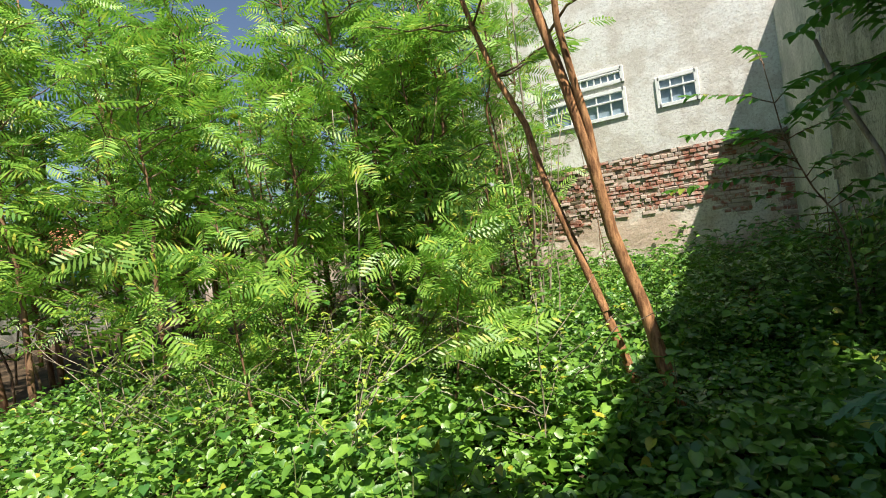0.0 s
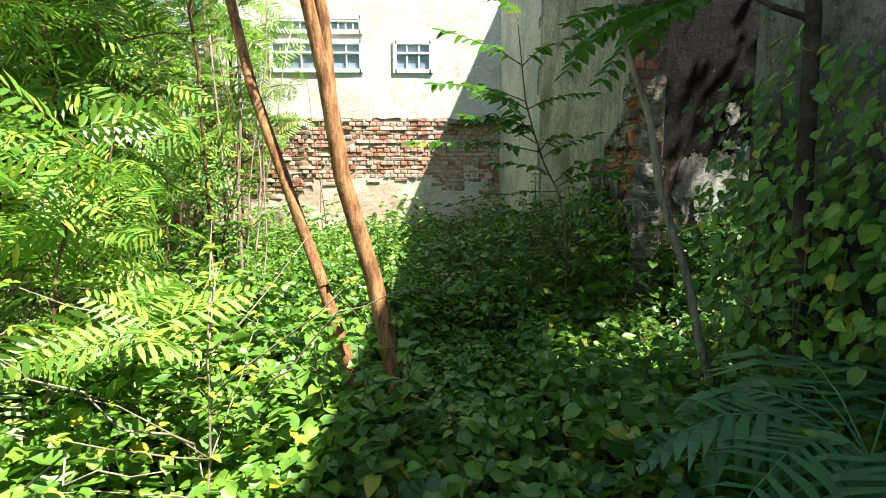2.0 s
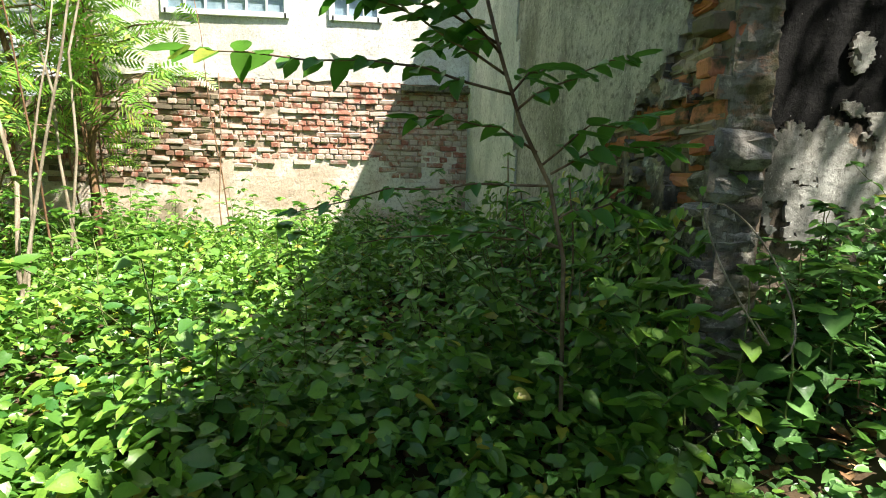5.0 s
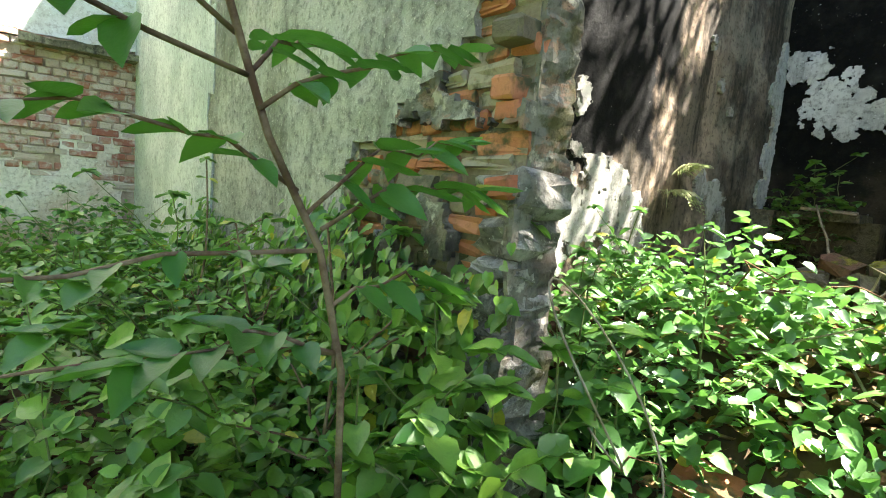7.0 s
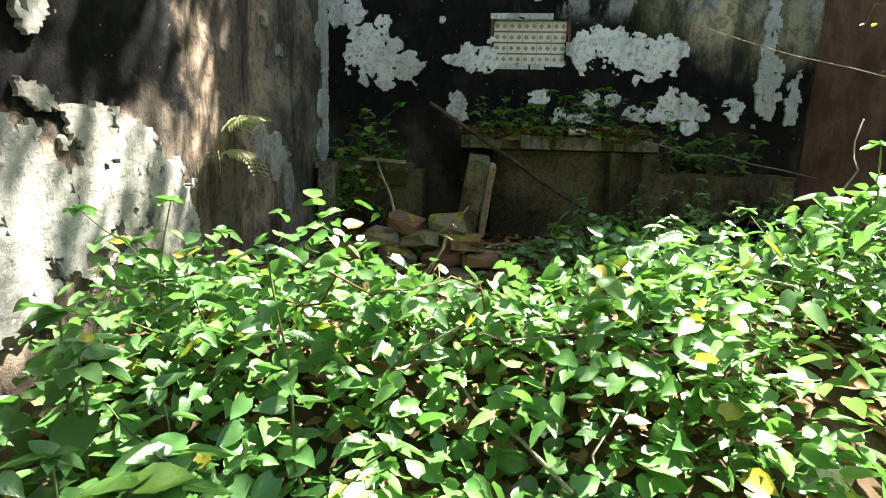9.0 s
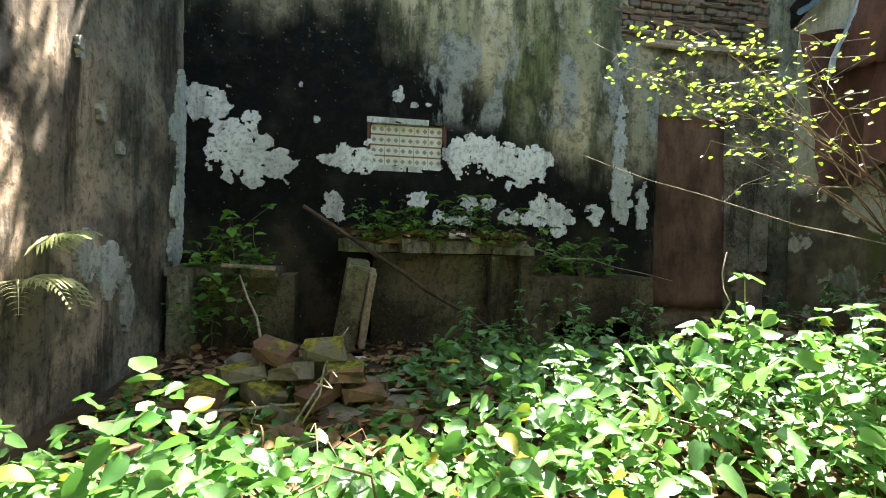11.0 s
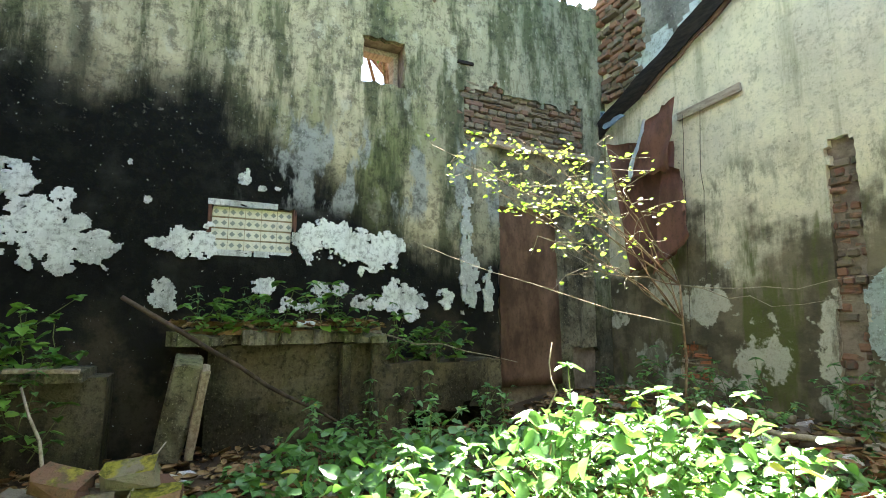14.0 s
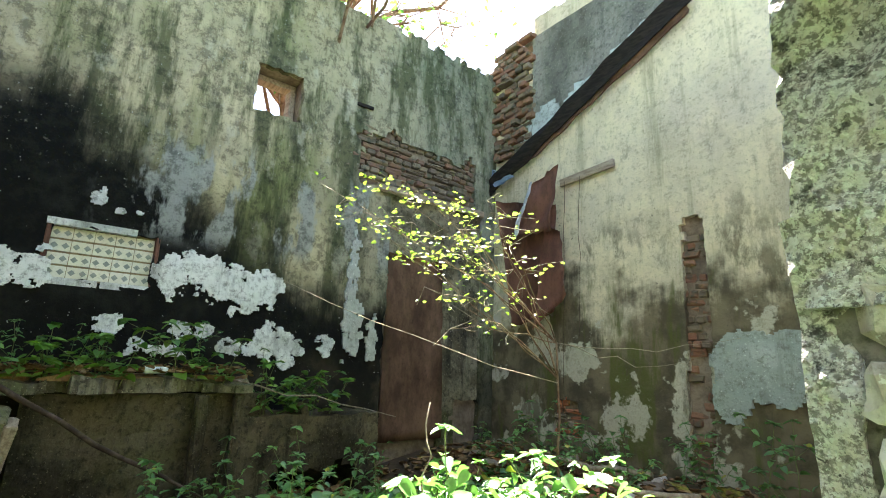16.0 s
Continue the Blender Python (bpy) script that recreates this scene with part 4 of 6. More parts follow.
spread(weeds, [(1.85, 4.5), (1.95, 4.7), (1.8, 4.85), (2.1, 4.5), (2.3, 4.75), (2.05, 5.0), (2.35, 5.1), (1.75, 5.15)], rnd, (0.6, 0.9), 0, {w.name for w in weeds})
spread(weeds, [(2.72, 2.72), (2.9, 2.9), (2.6, 2.45), (3.1, 2.6), (2.5, 2.2), (2.8, 2.3)], rnd, (0.85, 1.05), 0, {w.name for w in weeds})
spread(weeds, [(3.2, 0.55), (3.0, 0.5), (2.7, 0.52), (2.5, 0.6), (3.6, 0.6), (4.0, 0.7), (4.3, 0.6), (3.4, 0.8), (4.6, 1.0), (4.1, 1.2), (4.7, 1.9), (4.4, 2.6), (3.8, 0.6), (3.9, 0.75), (2.9, 0.65), (4.4, 0.9), (4.55, 2.3), (4.5, 2.75), (4.35, 3.0), (4.55, 3.15), (4.3, 3.3), (4.5, 3.45), (4.25, 2.8)], rnd, (0.5, 0.78), 0, {w.name for w in weeds})
spread(weeds, [(4.85, 5.2, 1.15), (4.7, 5.2, 1.05), (4.8, 4.95, 1.25), (5.05, 3.9, 1.72), (5.1, 3.7, 1.72), (5.05, 3.45, 1.72), (5.15, 3.2, 1.72), (5.0, 2.75, 1.5), (5.05, 2.55, 1.5), (5.0, 2.4, 1.5), (5.15, 4.1, 1.72)],
       rnd, (0.4, 0.6), 0, {w.name for w in weeds})
ledge_weeds = [stem_plant("ledge_weed", "small bright green weed rooted on the counter ledge", "weed", 140 + i, 0.2 + 0.05 * i, 4, 0.085, LEAF_WEED, WEED, STEM, 0.003, 0.5, "weeds on the ledge", 3, 4, (-0.6, 0.3), 0.6) for i in range(3)]
spread(ledge_weeds, [(4.98, y, 1.73) for y in (4.12, 3.98, 3.86, 3.74, 3.62, 3.3, 3.18, 3.04)] + [(5.0, y, 1.5) for y in (2.72, 2.6, 2.5, 2.38, 2.26)] + [(4.95, y, 1.52) for y in (4.85, 5.0, 5.12, 5.22)] + [(4.85, 5.15, 1.2), (4.82, 5.0, 1.3), (4.85, 4.9, 1.1), (4.8, 5.1, 1.05)], rnd, (0.8, 1.25))
nettles = [stem_plant("heartleaf_weed", "fresh green heart-leaved weed among the ground cover", "weed", 60 + i, 0.5 + 0.1 * i, 6, 0.1, LEAF_WEED, WEED, STEM, 0.004, 0.3, "weeds in the yard", 3) for i in range(4)]
places = []
while len(places) < 230:
    x, y = rnd.uniform(-3.2, 1.1), rnd.uniform(1.2, 9.8)
    if blocked(x, y) or (abs(x + 0.05) < 0.75 and y < 4.4) or math.hypot(x - 0.7, y - 4.05) < 0.85:
        continue
    places.append((x, y))
spread(nettles, places, rnd, (0.6, 1.1))
spread(nettles, [(0.62, 3.7), (0.8, 3.55), (0.95, 3.8), (1.1, 3.65), (0.7, 4.0), (1.0, 4.1), (0.85, 4.3), (1.15, 4.3), (0.55, 4.3), (1.2, 3.95), (0.9, 3.4), (1.1, 3.35)], rnd, (0.4, 0.6), 0, {w.name for w in nettles})
spread(nettles, [(-0.35, 3.1), (-0.5, 3.2), (-0.3, 3.25), (-0.65, 3.15), (-0.45, 2.95), (-0.8, 3.05), (-0.6, 2.8), (-0.95, 2.85), (-0.4, 3.5), (-0.75, 3.3)], rnd, (0.75, 1.05), 0, {w.name for w in nettles})
# creepers climbing the broken wall's end, beside the gap
spread(nettles, [(1.26, 4.72), (1.3, 4.66), (1.18, 4.78), (1.22, 4.86), (1.12, 4.9), (1.45, 4.62), (1.58, 4.66), (1.24, 5.12), (1.05, 4.72), (1.16, 4.62)], rnd, (0.9, 1.5), 0, {w.name for w in nettles})
spread(nettles, [(1.2, 5.0), (1.15, 5.1), (1.05, 5.0), (1.22, 5.3), (1.1, 5.5), (1.2, 5.7), (0.95, 5.2), (1.15, 6.0), (1.0, 5.8), (1.1, 6.4), (0.9, 5.5), (1.0, 6.9)], rnd, (0.95, 1.3), 0, {w.name for w in nettles})
lanky = [stem_plant("shrub", "tall shrub with large soft green leaves by the wall", "shrub", 80 + i, 1.3, 12, 0.075, LEAF_WEED, WEED, TWIG, 0.008, 0.12, "shrubs by the wall", 10, 5, (-0.5, 0.2), 0.22) for i in range(2)]
spread(lanky, [(1.0, 5.05), (1.02, 2.6), (1.05, 2.2), (1.0, 5.6), (0.9, 6.3)], rnd, (0.8, 1.05))
tall = [stem_plant("overhanging_shrub", "overhanging shrub with large shaded green leaves", "shrub", 85 + i, 1.6, 14, 0.065, LEAF_OVAL, BROAD, TWIG, 0.01, 0.12, "shrubs by the wall", 12, 6, (-0.6, 0.1), 0.17) for i in range(2)]
spread(tall, [(1.05, 1.5), (1.02, 2.0)], rnd, (0.75, 0.95))
big = stem_plant("large_leaved_weed", "soft weed with large pale green leaves at the gap", "weed", 95, 0.5, 5, 0.14, LEAF_ROOM, WEED, STEM, 0.006, 0.2, "", 2)
spread([big], [(1.78, 4.62), (1.9, 4.72), (1.7, 4.85), (2.0, 4.95), (1.62, 4.6)], rnd, (0.9, 1.1))
spread(lanky, [(-2.2, 3.2), (-2.9, 2.6), (-1.9, 5.0), (-2.6, 6.4), (-3.6, 5.6), (-4.2, 4.2), (-3.1, 7.4)], rnd, (0.9, 1.3), 0, {w.name for w in lanky})
spread(lanky, [(-6.2, 3.2), (-7.0, 2.6), (-7.6, 3.6), (-8.4, 2.8), (-9.0, 4.0), (-6.6, 4.2), (-10.0, 3.4), (-8.2, 4.6), (-9.6, 5.4), (-5.6, 3.7), (-7.2, 5.2), (-6.0, 6.2), (-10.6, 4.4)], rnd, (1.6, 2.3), 0, {w.name for w in lanky})
spread(lanky, [(-2.7, 4.0), (-3.3, 4.3), (-3.9, 3.6), (-4.8, 4.6), (-2.9, 5.0), (-5.6, 5.2)], rnd, (2.0, 2.7), 0, {w.name for w in lanky})

yellow = [stem_plant("twiggy_shrub", "twiggy shrub with small sunlit yellow-green leaves", "shrub", 120 + i, 0.85 + 0.15 * i, 9, 0.055, LEAF_YELLOW, BROAD, BARK_PALE, 0.006, 0.4, "twiggy shrubs", 11, 7, (-0.5, 0.4), 0.5) for i in range(3)]
places = []
while len(places) < 60:
    x, y = rnd.uniform(-4.6, -0.95), rnd.uniform(1.9, 5.2)
    if x > -1.6 and y > 4.0:
        continue
    places.append((x, y))
spread(yellow, places, rnd, (0.55, 1.05))
low_feather = []
for i in range(3):
    t = feather_tree(90 + i, 1.3 + 0.3 * i, (0.1 * (i - 1), 0.08), 9, 0.012, 0.6, (0.2, 0.34), 0.12)
    t.name = "feathery_shrub"
    tagged(t, "low feathery-leaved shrub in bright sun", "shrub", "feathery shrubs")
    low_feather.append(t)
places = []
while len(places) < 15:
    x, y = rnd.uniform(-5.0, -1.0), rnd.uniform(2.2, 6.0)
    if x > -1.4 or (x > -2.9 and y > 4.3):
        continue
    places.append((x, y))
spread(low_feather, places, rnd, (0.7, 1.2))


def sapling():
    """The thin sapling with oval leaflets beside the gap."""
    rnd = random.Random(8)
    rng = np.random.default_rng(8)
    ob = thing("sapling", "thin sapling with rows of oval leaflets beside the wall", "tree", pose(0.85, 4.72, ground_z(0.85, 4.72)))
    g = ground_z(0.85, 4.72)
    off = Vector((0.85, 4.72, g))
    main = [Vector(p) - off for p in ((0.86, 4.74, g - 0.1), (0.81, 4.7, 1.06), (0.75, 4.7, 1.31), (0.64, 4.69, 1.51), (0.56, 4.67, 1.72), (0.49, 4.66, 1.95), (0.45, 4.64, 2.25), (0.4, 4.6, 2.6))]
    child("stem", mesh_of("stem", *tube(main, [0.0085, 0.008, 0.0075, 0.007, 0.0065, 0.006, 0.0045, 0.003], 7), TWIG, True), ob)
    tubes, P, D, S = [], [], [], []

    def spray(a, b, n, s, sag=0.04):
        line = bend(Vector(a) - off, Vector(b) - off, 6, 0.02, rnd, -sag)
        tubes.append(tube(line, [0.005, 0.0045, 0.004, 0.0035, 0.003, 0.0025, 0.0015], 5))
        d0 = (line[-1] - line[0]).normalized()
        sidev = d0.cross(Vector((0, 0, 1))).normalized()
        for i in range(n):
            u = 0.2 + 0.8 * i / (n - 1)
            k = min(5, int(u * 6))
            p = line[k].lerp(line[k + 1], u * 6 - k)
            for q in (-1, 1):
                d = d0 * rnd.uniform(0.2, 0.9) + sidev * q + Vector((rnd.uniform(-0.3, 0.3), rnd.uniform(-0.3, 0.3), rnd.uniform(-0.7, 0.15)))
                P.append(p), D.append(d), S.append(s * rnd.uniform(0.8, 1.1))
        P.append(line[-1]), D.append(d0), S.append(s)

    for a, b, n, s in (((0.6, 4.68, 1.6), (-0.3, 4.45, 1.64), 12, 0.085), ((0.58, 4.68, 1.66), (0.05, 4.5, 1.82), 9, 0.08), ((0.56, 4.67, 1.72), (0.15, 4.3, 1.95), 9, 0.08),
                       ((0.5, 4.66, 1.9), (0.9, 4.55, 1.98), 8, 0.08), ((0.5, 4.66, 1.95), (-0.15, 4.8, 2.1), 10, 0.08), ((0.46, 4.64, 2.2), (0.75, 4.3, 2.3), 8, 0.08),
                       ((0.46, 4.64, 2.2), (-0.1, 4.4, 2.35), 9, 0.08), ((0.42, 4.6, 2.5), (0.3, 4.9, 2.75), 8, 0.07), ((0.75, 4.7, 1.31), (-0.05, 4.55, 1.22), 8, 0.055),
                       ((0.75, 4.7, 1.35), (1.2, 4.75, 1.45), 7, 0.1), ((0.7, 4.7, 1.42), (0.3, 4.6, 1.5), 6, 0.08), ((0.8, 4.7, 1.1), (0.1, 4.75, 1.1), 5, 0.05), ((0.62, 4.68, 1.55), (0.95, 4.6, 1.7), 7, 0.08), ((0.56, 4.67, 1.75), (0.35, 4.95, 1.8), 7, 0.08), ((0.6, 4.68, 1.6), (0.85, 4.95, 1.75), 7, 0.08),
                       ((0.72, 4.7, 1.38), (1.1, 4.75, 1.55), 7, 0.09), ((0.78, 4.7, 1.2), (1.15, 4.8, 1.2), 6, 0.1), ((0.8, 4.7, 1.1), (0.45, 4.65, 1.15), 6, 0.09), ((0.5, 4.66, 1.9), (0.2, 4.95, 2.05), 8, 0.08),
                       ((0.55, 4.67, 1.75), (0.1, 4.45, 1.8), 9, 0.09)):
        spray(a, b, n, s * 1.25)
    for t in tubes:
        child("branch", mesh_of("branch", *t, TWIG, True), ob)
    D = np.array([tuple(d) for d in D])
    up = np.stack([rng.normal(0, 0.25, len(P)), rng.normal(0, 0.25, len(P)), np.ones(len(P))], 1)
    child("foliage", scatter_mesh("foliage", OVAL, np.array([tuple(p) for p in P]), frames(D, up), np.array(S), LEAF_OVAL), ob)


sapling()


def pinnate_tree(x, y, seed, reach):
    """A slender tree by the wall whose long pinnate leaves hang over the path."""
    rnd = random.Random(seed)
    rng = np.random.default_rng(seed)
    base = Vector((x, y, ground_z(x, y)))
    ob = thing("overhanging_tree", "slender dark tree with pinnate leaves hanging over the path", "tree", Matrix.Translation(base))
    line = bend((0, 0, -0.15), (-0.1, 0.05, 3.6), 8, 0.03, rnd)
    child("trunk", mesh_of("trunk", *tube(line, [0.034 - 0.0026 * i for i in range(9)], 9), DARK_BARK, True), ob)
    P, D, S, twigs = [], [], [], []
    for b in range(26):
        s = line[rnd.randint(4, 8) if b < 10 else rnd.randint(6, 8)]
        w = math.pi + rnd.uniform(-1.4, 1.4)
        ln = rnd.uniform(0.5, 1.0) if b < 10 else rnd.uniform(0.5, reach)
        e = s + Vector((math.cos(w) * ln, math.sin(w) * ln, rnd.uniform(-0.05, 0.5)))
        if (e + base).x < 1.3 - 0.476 * (4.1 - (e + base).z):
            continue
        bough = bend(s, e, 5, 0.04, rnd, -0.06)
        child("bough", mesh_of("bough", *tube(bough, [0.012, 0.01, 0.008, 0.007, 0.005, 0.003], 6), DARK_BARK, True), ob)
        for k in (2, 3, 3, 4, 4, 5, 5):
            a = w + rnd.uniform(-1.2, 1.2)
            tip = bough[k] + Vector((math.cos(a), math.sin(a), rnd.uniform(-0.45, 0.15))) * rnd.uniform(0.3, 0.48)
            rib = bend(bough[k], tip, 5, 0.008, rnd, -0.03)
            twigs.append(tube(rib, [0.003, 0.0028, 0.0024, 0.002, 0.0016, 0.001], 4))
            d0 = (tip - bough[k]).normalized()
            sd = d0.cross(Z).normalized()
            for i in range(9):
                u = 0.15 + 0.85 * i / 8
                j = min(4, int(u * 5))
                p = rib[j].lerp(rib[j + 1], u * 5 - j)
                for q in (-1, 1):
                    P.append(tuple(p)), S.append(rnd.uniform(0.065, 0.1))
                    D.append(tuple(sd * q + d0 * rnd.uniform(0.2, 0.6) + Vector((0, 0, rnd.uniform(-0.5, 0.1)))))
    child("twig", mesh_of("twig", *joined(twigs), STEM, True), ob)
    up = np.stack([rng.normal(0, 0.2, len(P)), rng.normal(0, 0.2, len(P)), np.ones(len(P))], 1)
    child("foliage", scatter_mesh("foliage", OVAL, np.array(P), frames(np.array(D), up), np.array(S), LEAF_OVAL), ob)


pinnate_tree(1.04, 2.62, 61, 0.75)
bare = thing("bare_stem", "pale bare tree stem leaning across the gap", "tree", pose(1.13, 3.05, ground_z(1.13, 3.05)))
rnd = random.Random(62)
child("trunk", mesh_of("trunk", *tube(bend((0, 0, -0.1), (-0.62, 0.1, 2.1), 7, 0.03, rnd), [0.021, 0.02, 0.019, 0.018, 0.016, 0.014, 0.012, 0.009], 8), BARK_PALE, True), bare)


def fern(at, n, length, seed, mat, label, droop=0.5, side=None, leaflets=13):
    """A tuft of arching fronds with narrow leaflets."""
    rnd = random.Random(seed)
    ob = thing("fern", label, "fern", Matrix.Translation(at))
    for i in range(n):
        w = 6.28 * i / n + rnd.uniform(-0.3, 0.3) if side is None else side + rnd.uniform(-1.2, 1.2)
        ln = length * rnd.uniform(0.75, 1.1)
        d = Vector((math.cos(w), math.sin(w), 0))
        s = d.cross(Z)
        pts = [d * ln * u * (1 - 0.15 * u) + Z * ln * (0.75 * u - (0.35 + droop) * u * u) for u in (0, 0.2, 0.4, 0.6, 0.8, 1.0)]
        pieces = [tube(pts, [0.003, 0.003, 0.0025, 0.002, 0.0015, 0.001], 4)]
        for j in range(leaflets):
            u = 0.15 + 0.83 * j / (leaflets - 1)
            k = min(4, int(u * 5))
            p = pts[k].lerp(pts[k + 1], u * 5 - k)
            lw = ln * 0.42 * math.sin(math.pi * min(1, 0.3 + 0.62 * u)) * (1.1 - 0.6 * u)
            for q in (-1, 1):
                e = p + s * q * lw + d * lw * 0.5 - Z * lw * rnd.uniform(0.2, 0.5)
                m = p.lerp(e, 0.5) + Z * lw * 0.12
                wd = d * ln * 0.026
                pieces.append(([p - wd * 0.5, p + wd * 0.5, m + wd, m - wd, e], [(0, 1, 2, 3), (3, 2, 4)]))
        child("frond", mesh_of("frond", *joined(pieces), mat), ob)


rng = np.random.default_rng(44)
P = []
while len(P) < 3000:
    y, z = rng.uniform(4.72, 7.6), rng.beta(1.5, 1.6) * 1.5 + 0.2
    if z > 1.38 - 0.1 * (y - 4.7) + 0.25 * fbm(y, z, 4, 1.5):
        continue
    P.append((1.36 - 0.034 * (y - 4.76) - abs(rng.normal(0.03, 0.12)), y, z))
P = np.array(P)
D = np.stack([-rng.uniform(0.1, 0.8, len(P)), rng.normal(0, 0.6, len(P)), -rng.uniform(0.3, 1.0, len(P))], 1)
U = np.stack([-np.ones(len(P)), rng.normal(0, 0.4, len(P)), rng.uniform(0.1, 0.9, len(P))], 1)
tagged(new("creeper", scatter_mesh("creeper", WEED, P, frames(D, U), rng.uniform(0.03, 0.07, len(P)), LEAF_WEED)), "green heart-leaved creeper climbing the foot of the wall", "creeper", kind="stuff")

P = []
while len(P) < 4400:
    y, z = rng.uniform(1.2, 3.2), rng.beta(1.2, 1.8) * 2.1 + 0.05
    if z > 1.75 + 0.5 * fbm(y, z, 14, 1.5):
        continue
    P.append((1.17 - abs(rng.normal(0.03, 0.13)), y, z))
P = np.array(P)
D = np.stack([-rng.uniform(0.1, 0.8, len(P)), rng.normal(0, 0.6, len(P)), -rng.uniform(0.2, 1.0, len(P))], 1)
U = np.stack([-np.ones(len(P)), rng.normal(0, 0.4, len(P)), rng.uniform(0.1, 0.9, len(P))], 1)
tagged(new("creeper", scatter_mesh("creeper", WEED, P, frames(D, U), rng.uniform(0.03, 0.062, len(P)), LEAF_WEED)), "shaded green creeper covering the foot of the grey wall", "creeper", kind="stuff")
fern((0.72, 2.02, 0.72), 12, 0.66, 3, LEAF_FERN, "dark green fern with long arching fronds beside the wall")
fern((0.85, 1.65, 0.6), 11, 0.6, 4, LEAF_FERN, "dark green fern crowded against the wall")
LEAF_PALE_FERN = leaf_material("pale_fern_leaf", (0.4, 0.42, 0.2), (0.55, 0.52, 0.3), None, 0, 0.4)
fern((3.52, YL - 0.03, 1.68), 4, 0.3, 5, LEAF_PALE_FERN, "small yellowing fern rooted in the plaster wall", 0.2, -0.9)
fern((3.45, YL - 0.03, 1.55), 5, 0.28, 6, LEAF_PALE_FERN, "small drooping fern rooted in the plaster wall", 0.8, -1.6)


def lime_bush():
    rnd = random.Random(21)
    rng = np.random.default_rng(21)
    base = Vector((3.5, 1.42, ground_z(3.5, 1.42)))
    ob = thing("lime_bush", "wiry bush with small lime-yellow leaves in the room", "bush", Matrix.Translation(base))
    fork = Vector((3.52, 1.4, 2.05)) - base
    main = bend((0, 0, -0.1), fork, 5, 0.012, rnd)
    child("stem", mesh_of("stem", *tube(main, [0.011, 0.0105, 0.01, 0.009, 0.008, 0.007], 6), TWIG, True), ob)
    P, S = [], []
    ends = [((3.8, 2.75, 2.72), 26), ((3.8, 2.5, 2.9), 28), ((3.85, 2.3, 2.98), 24), ((3.9, 2.2, 2.75), 30), ((3.8, 1.95, 2.85), 26), ((3.7, 1.75, 2.95), 18), ((3.75, 2.4, 2.55), 26),
            ((3.6, 2.3, 2.3), 12), ((3.7, 1.6, 2.7), 14), ((4.0, 2.0, 3.05), 14), ((3.4, 2.0, 2.75), 16), ((4.0, 2.6, 2.8), 18), ((3.7, 2.85, 2.75), 12), ((3.55, 2.15, 2.08), 6)]
    for e, n in ends:
        s = main[-1] if rnd.random() < 0.7 else main[-2]
        line = bend(s, Vector(e) + Vector((0, 0.12, 0)) - base, 8, 0.035, rnd, -0.05)
        child("branch", mesh_of("branch", *tube(line, [0.0045 - 0.00045 * i for i in range(9)], 5), TWIG, True), ob)
        for k in range(4, 9):
            for q in range(2):
                d = Vector((rnd.uniform(-1, 1), rnd.uniform(-1, 1), rnd.uniform(-0.6, 0.7))) * 0.2
                tw = bend(line[k], line[k] + d, 2, 0.015, rnd)
                child("twig", mesh_of("twig", *tube(tw, [0.002, 0.0016, 0.001], 4), BARK_PALE), ob)
                for c in range(max(1, n // 5)):
                    P.append(tuple(tw[1].lerp(tw[2], rnd.random()) + Vector((rnd.gauss(0, 0.025), rnd.gauss(0, 0.025), rnd.gauss(0, 0.025)))))
                    S.append(rnd.uniform(0.022, 0.038))
    for a, b in (((3.52, 1.4, 2.05), (2.6, 0.9, 2.1)), ((3.5, 1.42, 1.8), (3.8, 3.15, 2.27)), ((3.52, 1.4, 2.05), (2.9, 0.75, 1.95))):
        line = bend(Vector(a) - base, Vector(b) - base, 7, 0.03, rnd, 0.05)
        child("branch", mesh_of("branch", *tube(line, [0.004 - 0.00045 * i for i in range(8)], 5), BARK_PALE, True), ob)
    child("foliage", scatter_mesh("foliage", leaf_shape(0.36, 0, 0.06, 0.08), np.array(P), loose_axes(len(P), rng, (-0.4, 0.5), 0.7), np.array(S), LEAF_LIME), ob)


lime_bush()


# ---------------------------------------------------------------- things of the room
def blob(cx, cz, rx, rz, seed, wob=0.75, freq=3.2):
    return lambda u, v: ((u - cx) / rx) ** 2 + ((v - cz) / rz) ** 2 < 1 + wob * 2 * fbm(u * freq * 3, v * freq * 3, seed * 3.1) and (wob < 0.4 or fbm(u * 16, v * 16, seed) < 0.55)


